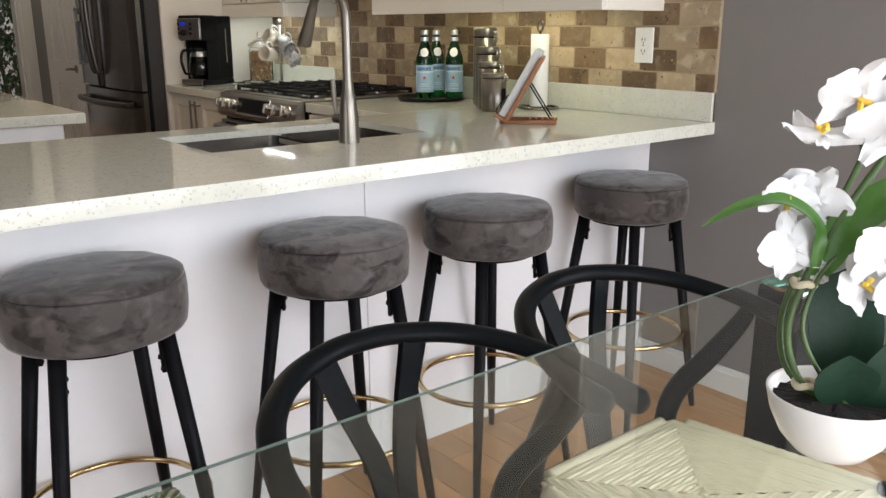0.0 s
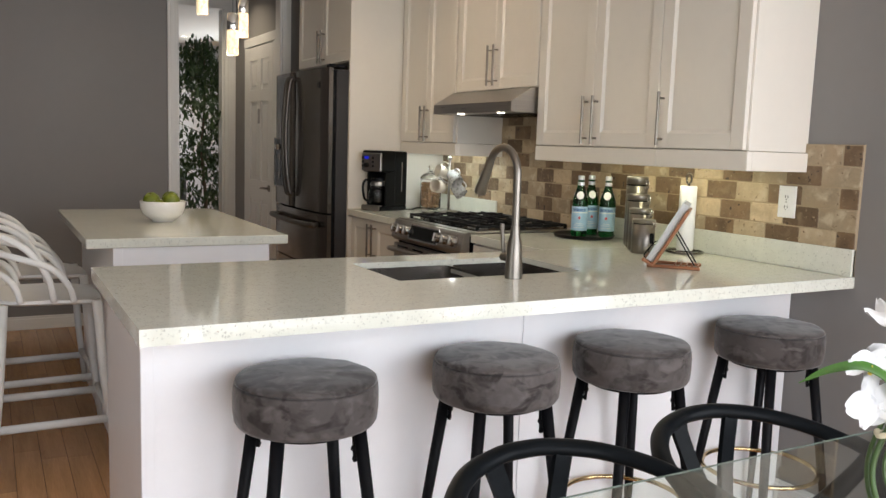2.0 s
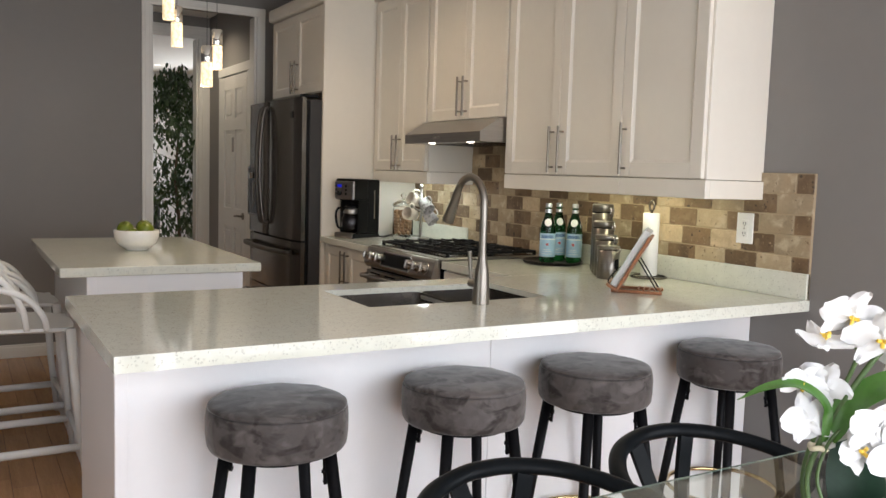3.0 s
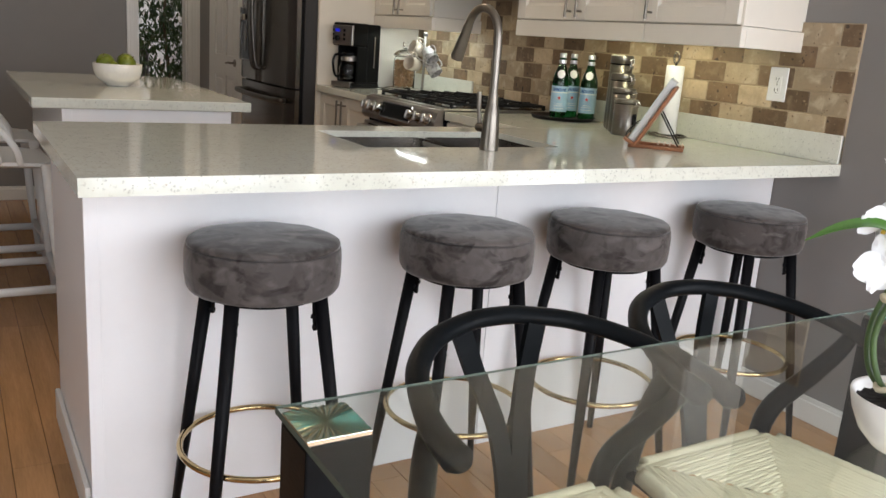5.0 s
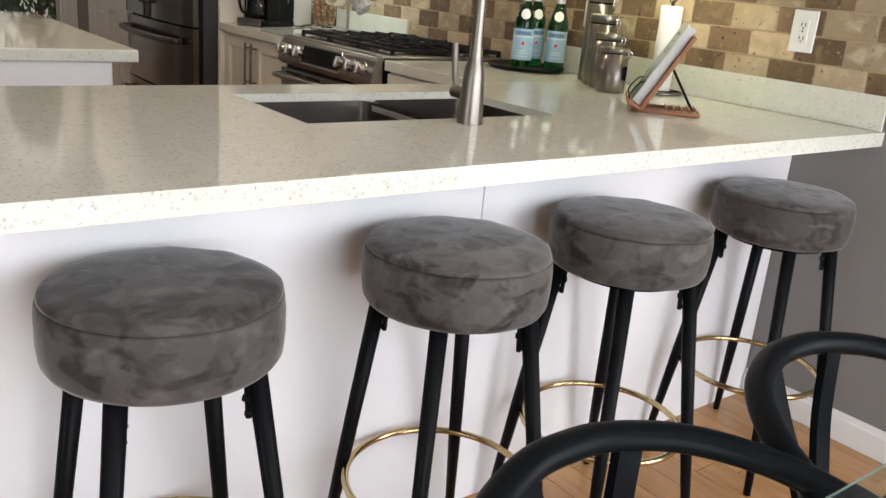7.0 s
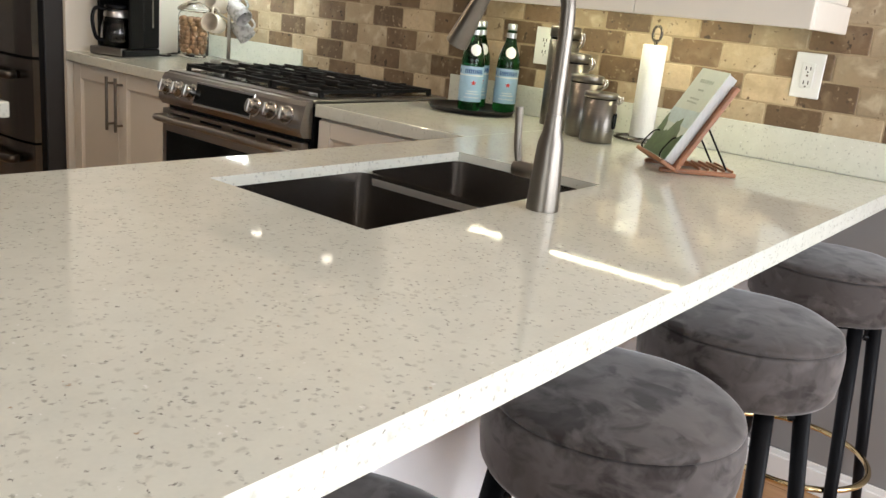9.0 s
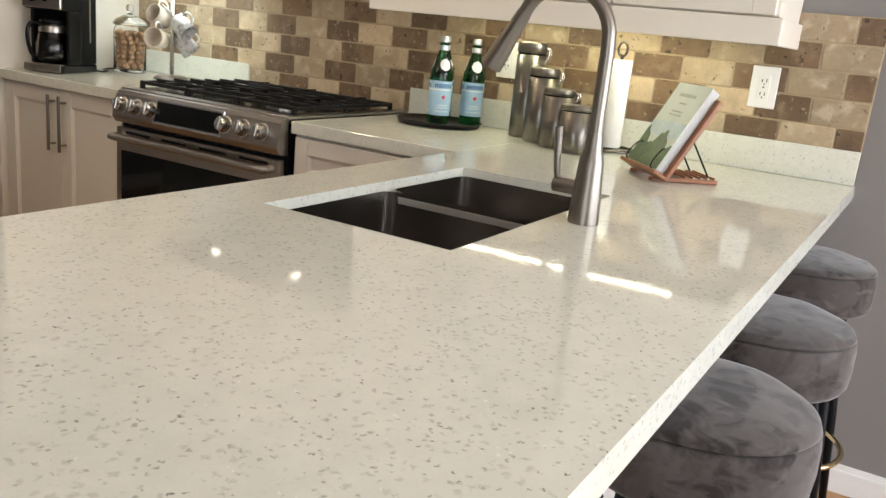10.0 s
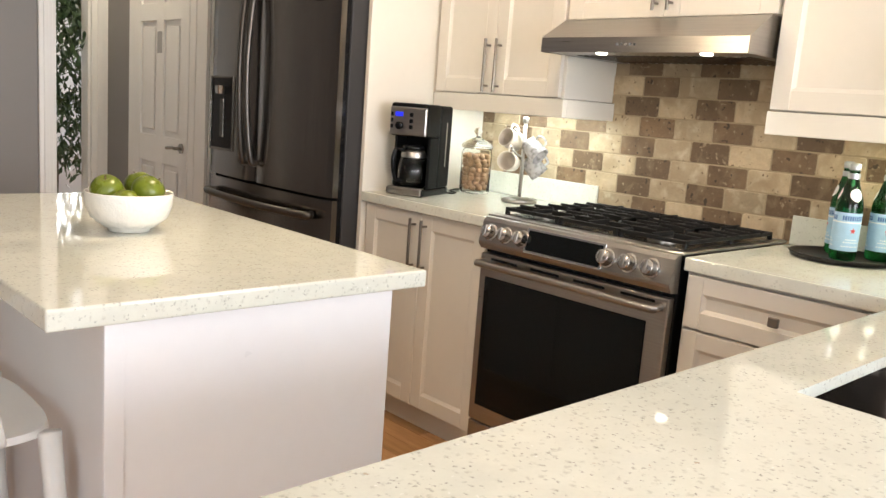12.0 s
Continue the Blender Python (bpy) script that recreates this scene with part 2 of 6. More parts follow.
def part(name, bm, mat, parent=None, label="", smooth=False):
    mesh = bpy.data.meshes.new(name)
    root = parent
    while root is not None and root.parent is not None:
        root = root.parent
    if root is not None and root.name in WORLD_THINGS:
        bmesh.ops.translate(bm, verts=bm.verts, vec=-WORLD_THINGS[root.name])
    if smooth:
        for f in bm.faces:
            f.smooth = True
        for e in bm.edges:
            if len(e.link_faces) == 2 and e.calc_face_angle(0) > 0.7:
                e.smooth = False
    bm.normal_update()
    bm.to_mesh(mesh)
    bm.free()
    mesh.materials.append(mat)
    ob = new(name, mesh)
    if parent is not None:
        ob.parent = parent
    if label:
        ob["label"] = label
    return ob


def add_box(bm, x0, y0, z0, x1, y1, z1, bevel=0.0, seg=2):
    r = bmesh.ops.create_cube(bm, size=1)
    vs = r["verts"]
    for v in vs:
        v.co = Vector(((x0 + x1) / 2 + v.co.x * abs(x1 - x0), (y0 + y1) / 2 + v.co.y * abs(y1 - y0), (z0 + z1) / 2 + v.co.z * abs(z1 - z0)))
    if bevel:
        es = list({e for v in vs for e in v.link_edges})
        bmesh.ops.bevel(bm, geom=es, offset=bevel, segments=seg, affect="EDGES", profile=0.5)
    return bm


def box(x0, y0, z0, x1, y1, z1, bevel=0.0, seg=2):
    return add_box(bmesh.new(), x0, y0, z0, x1, y1, z1, bevel, seg)


def add_lathe(bm, profile, n=32, at=(0, 0, 0), cap=True):
    """Turns a profile of (radius, height) about the upright through at."""
    rings = []
    for r, z in profile:
        if r < 1e-5:
            rings.append([bm.verts.new((at[0], at[1], at[2] + z))])
        else:
            rings.append([bm.verts.new((at[0] + r * math.cos(2 * math.pi * i / n), at[1] + r * math.sin(2 * math.pi * i / n), at[2] + z)) for i in range(n)])
    for a, b in zip(rings, rings[1:]):
        if len(a) == 1 and len(b) == 1:
            continue
        for i in range(n):
            j = (i + 1) % n
            if len(a) == 1:
                bm.faces.new((a[0], b[j], b[i]))
            elif len(b) == 1:
                bm.faces.new((a[i], a[j], b[0]))
            else:
                bm.faces.new((a[i], a[j], b[j], b[i]))
    if cap:
        if len(rings[0]) > 1:
            bm.faces.new(rings[0][::-1])
        if len(rings[-1]) > 1:
            bm.faces.new(rings[-1])
    return bm


def lathe(profile, n=32, at=(0, 0, 0), cap=True):
    return add_lathe(bmesh.new(), profile, n, at, cap)


def smooth_path(points, steps=6):
    """A rounded line through the points."""
    pts = [Vector(p) for p in points]
    out = []
    for i in range(len(pts) - 1):
        a, b = pts[i], pts[i + 1]
        p0 = pts[i - 1] if i else a * 2 - b
        p3 = pts[i + 2] if i + 2 < len(pts) else b * 2 - a
        for k in range(steps):
            t = k / steps
            out.append(0.5 * ((2 * a) + (b - p0) * t + (2 * p0 - 5 * a + 4 * b - p3) * t * t + (3 * a - p0 - 3 * b + p3) * t ** 3))
    out.append(pts[-1])
    return out


def add_tube(bm, points, radius, n=10, closed=False, flat=1.0, cap=True):
    """A tube along points; radius may be a list; flat squeezes it along the upright."""
    pts = [Vector(p) for p in points]
    m = len(pts)
    rad = radius if isinstance(radius, (list, tuple)) else [radius] * m
    rings = []
    side = None
    for i, p in enumerate(pts):
        if closed:
            d = pts[(i + 1) % m] - pts[i - 1]
        else:
            d = pts[min(i + 1, m - 1)] - pts[max(i - 1, 0)]
        d.normalize()
        if side is None:
            side = d.cross(Vector((0, 0, 1)))
            if side.length < 1e-3:
                side = d.cross(Vector((0, 1, 0)))
        side = (side - d * side.dot(d)).normalized()
        up = side.cross(d)
        rings.append([bm.verts.new(p + rad[i] * (side * math.cos(2 * math.pi * k / n) + up * flat * math.sin(2 * math.pi * k / n))) for k in range(n)])
    pairs = list(zip(rings, rings[1:])) + ([(rings[-1], rings[0])] if closed else [])
    for a, b in pairs:
        for k in range(n):
            j = (k + 1) % n
            bm.faces.new((a[k], a[j], b[j], b[k]))
    if cap and not closed:
        bm.faces.new(rings[0][::-1])
        bm.faces.new(rings[-1])
    return bm


def tube(points, radius, n=10, closed=False, flat=1.0):
    return add_tube(bmesh.new(), points, radius, n, closed, flat)


def structure(name, bm, mat, label, category):
    return tagged(part(name, bm, mat, None), label, category, kind="structure")


# ---- structure ----
def wall(name, x0, y0, z0, x1, y1, z1, mat, label):
    return structure(name, box(x0, y0, z0, x1, y1, z1), mat, label, "wall")


X0, Y0 = -2.5, -1.45
wb = bmesh.new()
add_box(wb, WX, 0.45, FL, WX + 0.14, BY + 0.12, CEIL)
add_box(wb, WX, Y0 - 0.12, FL, WX + 0.14, -1.15, CEIL)
add_box(wb, WX, -1.15, 2.12, WX + 0.14, 0.45, CEIL)
structure("wall_kitchen", wb, M["grey_wall"], "grey painted plaster wall behind the kitchen cabinets", "wall")
wb = bmesh.new()
add_box(wb, X0, BY, FL, 1.083, BY + 0.12, CEIL)
add_box(wb, 1.887, BY, FL, WX, BY + 0.12, CEIL)
add_box(wb, 1.083, BY, 2.49, 1.887, BY + 0.12, CEIL)
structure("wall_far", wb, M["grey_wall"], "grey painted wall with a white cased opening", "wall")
wb = bmesh.new()
add_box(wb, X0, Y0 - 0.12, FL, -0.55, Y0, CEIL)
add_box(wb, 2.05, Y0 - 0.12, FL, WX, Y0, CEIL)
add_box(wb, -0.55, Y0 - 0.12, 2.15, 2.05, Y0, CEIL)
structure("wall_patio", wb, M["grey_wall"], "grey painted wall with a wide patio opening", "wall")
wb = bmesh.new()
add_box(wb, X0 - 0.12, Y0 - 0.12, FL, X0, -0.2, CEIL)
add_box(wb, X0 - 0.12, 1.4, FL, X0, BY + 0.12, CEIL)
add_box(wb, X0 - 0.12, -0.2, FL, X0, 1.4, 0.75)
add_box(wb, X0 - 0.12, -0.2, 2.05, X0, 1.4, CEIL)
structure("wall_left", wb, M["grey_wall"], "grey painted wall with an added side window opening", "wall")
structure("ceiling", box(X0 - 0.12, Y0 - 0.12, CEIL, WX + 0.14, 7.7, CEIL + 0.1), M["ceiling"], "white matt painted plaster ceiling", "ceiling")
structure("subfloor", box(X0 - 0.12, Y0 - 0.12, FL - 0.06, 4.2, 11.6, FL - 0.006), M["floor_gap"], "dark joints beneath the oak floor planks", "floor")
structure("ground", box(-60, -60, FL - 0.4, 60, 60, FL - 0.12), material("garden_grass", (0.05, 0.08, 0.025), 0.9, vary=0.4, scale=3), "green lawn outside the house", "ground")

# hall and room beyond
wall("wall_hall_right", 1.90, BY + 0.12, FL, 2.0, 7.6, CEIL, M["grey_wall"], "grey hall wall with a panelled door")
wall("wall_hall_left", 0.35, BY + 0.12, FL, 0.45, 7.6, CEIL, M["grey_wall"], "grey painted hall wall")
wb = bmesh.new()
add_box(wb, 0.35, 7.6, FL, 0.85, 7.7, CEIL)
add_box(wb, 1.80, 7.6, FL, 3.4, 7.7, CEIL)
add_box(wb, 0.85, 7.6, 2.50, 1.80, 7.7, CEIL)
structure("wall_hall_end", wb, M["grey_wall"], "grey hall wall with a doorway to the next room", "wall")
wall("wall_room_far", -0.2, 11.4, FL, 4.2, 11.5, 2.6, M["pale_wall"], "pale blue-grey wall of the room beyond")
wall("wall_room_left", -0.3, 7.7, FL, -0.2, 11.5, 2.6, M["pale_wall"], "pale wall of the room beyond")
wb = bmesh.new()
add_box(wb, 3.4, 7.7, FL, 3.5, 9.6, 2.6)
add_box(wb, 3.4, 11.2, FL, 3.5, 11.5, 2.6)
add_box(wb, 3.4, 9.6, FL, 3.5, 11.2, 0.6)
add_box(wb, 3.4, 9.6, 2.2, 3.5, 11.2, 2.6)
structure("wall_room_right", wb, M["pale_wall"], "pale wall with a bright window in the room beyond", "wall")
structure("ceiling_room", box(-0.3, 7.7, 2.56, 3.5, 11.5, 2.66), M["ceiling"], "white ceiling of the room beyond", "ceiling")


def casing(name, x0, x1, top, y, w=0.06, depth=0.018, label=""):
    bm = bmesh.new()
    for a, b in ((x0 - w, x0 - 0.002), (x1 + 0.002, x1 + w)):
        add_box(bm, a, y - depth, FL, b, y - 0.001, top, 0.004)
        add_box(bm, a + w * 0.3, y - depth - 0.006, FL, b - w * 0.3, y - depth + 0.002, top, 0.003)
    add_box(bm, x0 - w, y - depth, top, x1 + w, y - 0.001, top + w, 0.004)
    add_box(bm, x0 - w, y - depth - 0.006, top + w * 0.3, x1 + w, y - depth + 0.002, top + w * 0.7, 0.003)
    add_box(bm, x0 - 0.002, y, FL, x0 + 0.015, y + 0.118, top)
    add_box(bm, x1 - 0.015, y, FL, x1 + 0.002, y + 0.118, top)
    return structure(name, bm, M["trim"], label, "trim")


casing("trim_opening", 1.098, 1.872, 2.475, BY, 0.065, label="white moulded casing round the hall opening")
casing("trim_doorway", 0.85, 1.795, 2.48, 7.6, 0.11, label="white casing round the doorway beyond the hall")


def baseboard(name, pts, label):
    bm = bmesh.new()
    for x0, y0, x1, y1 in pts:
        add_box(bm, x0, y0, FL, x1, y1, FL + 0.075, 0.003)
        cx, cy = (x1 - x0) * 0.25, (y1 - y0) * 0.25
        if abs(x1 - x0) < abs(y1 - y0):
            add_box(bm, x0 + 0.006, y0, FL + 0.07, x1, y1, FL + 0.092, 0.003)
        else:
            add_box(bm, x0, y0 + 0.006, FL + 0.07, x1, y1, FL + 0.092, 0.003)
    return structure(name, bm, M["trim"], label, "baseboard")


baseboard("baseboard_far", [(X0, BY - 0.016, 1.03, BY - 0.001)], "white baseboard along the far grey wall")
baseboard("baseboard_kitchen", [(WX - 0.016, 0.53, WX - 0.001, 1.985)], "white baseboard along the dining wall")


def hall_door():
    d = thing("door_1", (1.885, 6.73, FL), "grey-white six-panel interior door, closed, with a lever handle", "door", kind="structure", world_coords=True)
    y0, y1, x = 6.365, 7.10, 1.885
    bm = box(x, y0, FL + 0.008, x + 0.012, y1, 2.09, 0.002)
    w, st = y1 - y0, 0.105
    stiles = [(y0, y0 + st), ((y0 + y1) / 2 - 0.05, (y0 + y1) / 2 + 0.05), (y1 - st, y1)]
    for a, b in stiles:
        add_box(bm, x - 0.014, a, FL + 0.008, x + 0.001, b, 2.09, 0.003)
    for a, b in ((FL + 0.008, 0.22), (0.83, 0.99), (1.64, 1.74), (1.98, 2.09)):
        for k in range(2):
            add_box(bm, x - 0.013, stiles[k][1] - 0.002, a, x + 0.001, stiles[k + 1][0] + 0.002, b, 0.003)
    door = part("door_leaf", bm, M["trim"], d)
    for a, b in ((0.22, 0.83), (0.99, 1.64), (1.74, 1.98)):
        for k in range(2):
            part("raised_panel", box(x - 0.010, stiles[k][1] + 0.03, a + 0.03, x + 0.001, stiles[k + 1][0] - 0.03, b - 0.03, 0.007), M["trim"], d)
    h = part("door_handle", tube(smooth_path([(x - 0.012, 6.43, 0.940), (x - 0.05, 6.43, 0.940), (x - 0.055, 6.46, 0.942), (x - 0.052, 6.54, 0.935)]), 0.009), M["nickel"], d, "satin nickel lever handle", True)
    part("rose", tube([(x - 0.022, 6.43, 0.940), (x - 0.012, 6.43, 0.940)], 0.028, 20), M["nickel"], d, "", True)
    bm = bmesh.new()
    add_box(bm, x - 0.012, y0 - 0.075, FL, x + 0.014, y0 - 0.004, 2.10, 0.004)
    add_box(bm, x - 0.012, y1 + 0.004, FL, x + 0.014, y1 + 0.075, 2.10, 0.004)
    add_box(bm, x - 0.016, y0 - 0.085, 2.10, x + 0.014, y1 + 0.085, 2.175, 0.005)
    part("door_casing", bm, M["trim"], d)
    part("notice", box(x - 0.0165, 6.70, 1.46, x - 0.0145, 6.76, 1.58), material("grey_card", (0.35, 0.34, 0.33), 0.6), d, "small grey card")


hall_door()
sw = thing("light_switch", (1.892, 6.275, 1.12), "white rocker light switch plate on the grey hall wall", "switch", world_coords=True)
part("plate", box(1.892, 6.245, 1.06, 1.899, 6.295, 1.18, 0.002), M["white_plastic"], sw)
part("rocker", box(1.888, 6.258, 1.085, 1.893, 6.282, 1.155, 0.002), M["white_plastic"], sw)


# ---- kitchen cabinets ----
def shaker_x(name, parent, x, y0, y1, z0, z1, label="", rail=0.058):
    """A framed door that faces -x, its face at x."""
    bm = box(x + 0.010, y0 + 0.002, z0 + 0.002, x + 0.020, y1 - 0.002, z1 - 0.002)
    add_box(bm, x, y0, z0, x + 0.0195, y0 + rail, z1, 0.002)
    add_box(bm, x, y1 - rail, z0, x + 0.0195, y1, z1, 0.002)
    add_box(bm, x + 0.0004, y0 + rail, z0, x + 0.0195, y1 - rail, z0 + rail, 0.002)
    add_box(bm, x + 0.0004, y0 + rail, z1 - rail, x + 0.0195, y1 - rail, z1, 0.002)
    # sloped inner moulding
    a, b, c, d = y0 + rail, y1 - rail, z0 + rail, z1 - rail
    s = 0.011
    o = [bm.verts.new((x + 0.003, p, q)) for p, q in ((a, c), (b, c), (b, d), (a, d))]
    i = [bm.verts.new((x + 0.0105, p, q)) for p, q in ((a + s, c + s), (b - s, c + s), (b - s, d - s), (a + s, d - s))]
    for k in range(4):
        j = (k + 1) % 4
        bm.faces.new((o[k], i[k], i[j], o[j]))
    return part(name, bm, M["cabinet"], parent, label)


def bar_handle(parent, x, y, z0, z1, horizontal=False):
    bm = tube([(x - 0.03, y, z0), (x - 0.03, y, z1)], 0.006, 12)
    for z in (z0 + 0.025, z1 - 0.025):
        add_tube(bm, [(x - 0.03, y, z), (x + 0.001, y, z)], 0.0045, 8)
    return part("handle", bm, M["nickel"], parent, "brushed nickel bar handle", True)


UX = 2.222    # upper doors' face


def upper(at_y0, at_y1, z0, z1, doors, label, handle_at, hz, rail=True, x=UX, end_panel=False, skip_return=False):
    c = thing("wall_cabinet", ((x + WX) / 2, (at_y0 + at_y1) / 2, z0), label, "cabinet", "wall cabinets", world_coords=True)
    body = box(x + 0.021, at_y0, z0, WX - 0.001, at_y1, z1, 0.002)
    part("body", body, M["cabinet"], c)
    for (a, b), h in zip(doors, handle_at):
        d = shaker_x("door", c, x, a + 0.0015, b - 0.0015, z0 + 0.003, z1 - 0.02)
        bar_handle(d, x, h, hz, hz + 0.208)
    if rail:
        lead = 0.0 if skip_return else 0.012
        bm = box(x + 0.004, at_y0 - lead, 1.273, x + 0.028, at_y1, 1.342, 0.003)
        if not skip_return:
            add_box(bm, x + 0.028, at_y0 - 0.012, 1.273, WX - 0.001, at_y0 + 0.008, 1.342, 0.003)
        if end_panel:
            add_box(bm, x + 0.028, at_y1 - 0.02, 1.273, WX - 0.001, at_y1, 1.342, 0.003)
        part("light_rail", bm, M["cabinet"], c)
    return c


UT = 2.42
upper(1.972, 2.417, 1.344, UT, [(1.980, 2.417)], "cream shaker wall cabinet with one tall door", [2.386], 1.356)
upper(2.419, 3.250, 1.344, UT, [(2.419, 2.826), (2.826, 3.243)], "cream shaker wall cabinet with two tall doors", [2.792, 2.860], 1.356, skip_return=True)
upper(3.253, 4.045, 1.624, UT, [(3.255, 3.648), (3.648, 4.043)], "short cream shaker cabinet above the range hood", [3.620, 3.676], 1.645, rail=False)
upper(4.05, 4.758, 1.344, UT, [(4.062, 4.405), (4.405, 4.745)], "cream shaker wall cabinet above the coffee corner", [4.375, 4.435], 1.352)
fc = thing("fridge_cabinet", (2.2, 5.24, 1.84), "cream shaker cabinet above the refrigerator with a crown", "cabinet", "wall cabinets", world_coords=True)
part("body", box(1.90, 4.786, 1.83, WX - 0.002, 5.765, UT), M["cabinet"], fc)
for a, b, h in ((4.790, 5.268, 5.236), (5.268, 5.755, 5.302)):
    d = shaker_x("door", fc, 1.878, a + 0.0015, b - 0.0015, 1.835, UT - 0.05)
    bar_handle(d, 1.878, h, 1.845, 2.06)
part("crown", box(1.85, 4.775, UT - 0.04, WX - 0.002, 5.79, UT + 0.05, 0.02, 3), M["cabinet"], fc)
for x0, y0, top, note in ((1.872, 4.764, UT + 0.04, "tall cream end panel beside the refrigerator"), (2.00, 5.865, UT - 0.04, "tall cream end panel beyond the refrigerator")):
    ep = thing("fridge_end_panel", (2.2, y0 + 0.01, FL), note, "panel", world_coords=True)
    part("board", box(x0 + 0.0025, y0, FL, WX - 0.002, y0 + 0.020, top, 0.001), M["cabinet"], ep)
    part("edge_band", box(x0, y0 - 0.0005, FL, x0 + 0.002, y0 + 0.0205, top, 0.0008), M["cabinet"], ep)
cr = tagged(part("cabinet_crown", box(UX - 0.03, 1.95, UT - 0.005, WX - 0.002, 4.758, UT + 0.075, 0.02, 3), M["cabinet"]), "cream crown moulding on the wall cabinets", "moulding")
for y0, y1 in ((2.15, 2.97), (4.06, 4.62)):
    s = thing("strip_light", (2.36, (y0 + y1) / 2, 1.306), "slim under-cabinet strip light, lit", "strip light", "under-cabinet lights", world_coords=True)
    part("housing", box(2.335, y0, 1.308, 2.385, y1, 1.343, 0.003), M["white_plastic"], s)

BX = 1.895    # base doors' face
bc = thing("base_cabinet", (2.2, 4.41, FL), "cream shaker base cabinet with two tall doors", "cabinet", "base cabinets", world_coords=True)
part("body", box(BX + 0.021, 4.045, 0.095, WX - 0.002, 4.763, CT - 0.040), M["cabinet"], bc)
part("toe_kick", box(1.965, 4.045, FL, WX - 0.01, 4.763, 0.095), M["cabinet"], bc)
for a, b, h in ((4.055, 4.405, 4.375), (4.405, 4.755, 4.44)):
    d = shaker_x("door", bc, BX, a + 0.0015, b - 0.0015, 0.10, CT - 0.045)
    bar_handle(d, BX, h, 0.64, 0.85)
bc = thing("base_cabinet", (2.2, 2.95, FL), "cream shaker base cabinet with drawers", "cabinet", "base cabinets", world_coords=True)
part("body", box(BX + 0.021, 2.66, 0.095, WX - 0.002, 3.262, CT - 0.040), M["cabinet"], bc)
part("toe_kick", box(1.965, 2.66, FL, WX - 0.01, 3.262, 0.095), M["cabinet"], bc)
for z0, z1 in ((0.715, CT - 0.045), (0.41, 0.71), (0.10, 0.405)):
    d = shaker_x("drawer_front", bc, BX, 2.72, 3.25, z0, z1 - 0.003, rail=0.05)
    bm = box(BX - 0.022, 2.965, (z0 + z1) / 2 - 0.014, BX - 0.010, 2.995, (z0 + z1) / 2 + 0.014, 0.004)
    add_tube(bm, [(BX - 0.012, 2.98, (z0 + z1) / 2), (BX + 0.001, 2.98, (z0 + z1) / 2)], 0.006, 8)
    part("knob", bm, M["nickel"], d, "square nickel knob")

# peninsula
PX0, PX1, PY0, PY1, PYP = 0.164, WX, 1.735, 2.672, 1.989
pen = thing("peninsula_base", (1.3, 2.3, FL), "white panelled peninsula cabinet under the breakfast bar", "cabinet", world_coords=True)
SX0, SX1, SY0, SY1 = 0.978, 1.672, 2.148, 2.525
bm = box(0.222, PYP + 0.018, FL + 0.09, SX0 - 0.03, 2.60, CT - 0.040)
add_box(bm, SX1 + 0.03, PYP + 0.018, FL + 0.09, WX - 0.002, 2.60, CT - 0.040)
add_box(bm, SX0 - 0.03, PYP + 0.018, FL + 0.09, SX1 + 0.03, PYP + 0.05, CT - 0.040)
add_box(bm, SX0 - 0.03, 2.56, FL + 0.09, SX1 + 0.03, 2.60, CT - 0.040)
add_box(bm, SX0 - 0.03, PYP + 0.018, FL + 0.09, SX1 + 0.03, 2.60, CT - 0.30)
part("body", bm, M["cabinet"], pen)
part("front_panel", box(0.206, PYP, FL, 1.3295, PYP + 0.018, CT - 0.040, 0.0015), M["panel"], pen)
part("front_panel", box(1.3315, PYP, FL, WX - 0.002, PYP + 0.018, CT - 0.040, 0.0015), M["panel"], pen)
part("end_panel", box(0.205, PYP + 0.019, FL, 0.222, 2.655, CT - 0.040, 0.0015), M["panel"], pen)
part("corner_strip", box(0.2035, PYP - 0.003, FL, 0.235, PYP - 0.0005, CT - 0.04, 0.001), M["panel"], pen)
part("base_strip", box(0.190, PYP + 0.025, FL, 0.204, 2.66, FL + 0.10, 0.004), M["trim"], pen, "white baseboard strip")

# counters
def slab_with_hole(bm, x0, y0, x1, y1, hx0, hy0, hx1, hy1, z0, z1):
    xs, ys = (x0, hx0, hx1, x1), (y0, hy0, hy1, y1)
    top = [[bm.verts.new((x, y, z1)) for y in ys] for x in xs]
    bot = [[bm.verts.new((x, y, z0)) for y in ys] for x in xs]
    for i in range(3):
        for j in range(3):
            if i == 1 and j == 1:
                continue
            bm.faces.new((top[i][j], top[i + 1][j], top[i + 1][j + 1], top[i][j + 1]))
            bm.faces.new((bot[i][j], bot[i][j + 1], bot[i + 1][j + 1], bot[i + 1][j]))
    for k in range(3):
        bm.faces.new((bot[k][0], bot[k + 1][0], top[k + 1][0], top[k][0]))
        bm.faces.new((bot[k + 1][3], bot[k][3], top[k][3], top[k + 1][3]))
        bm.faces.new((bot[0][k + 1], bot[0][k], top[0][k], top[0][k + 1]))
        bm.faces.new((bot[3][k], bot[3][k + 1], top[3][k + 1], top[3][k]))
    bm.faces.new((bot[1][1], top[1][1], top[2][1], bot[2][1]))
    bm.faces.new((bot[2][2], top[2][2], top[1][2], bot[1][2]))
    bm.faces.new((bot[1][2], top[1][2], top[1][1], bot[1][1]))
    bm.faces.new((bot[2][1], top[2][1], top[2][2], bot[2][2]))
    es = [e for e in bm.edges if len(e.link_faces) == 2 and e.calc_face_angle(0) > 1.0]
    bmesh.ops.bevel(bm, geom=es, offset=0.005, segments=3, affect="EDGES")
    return bm


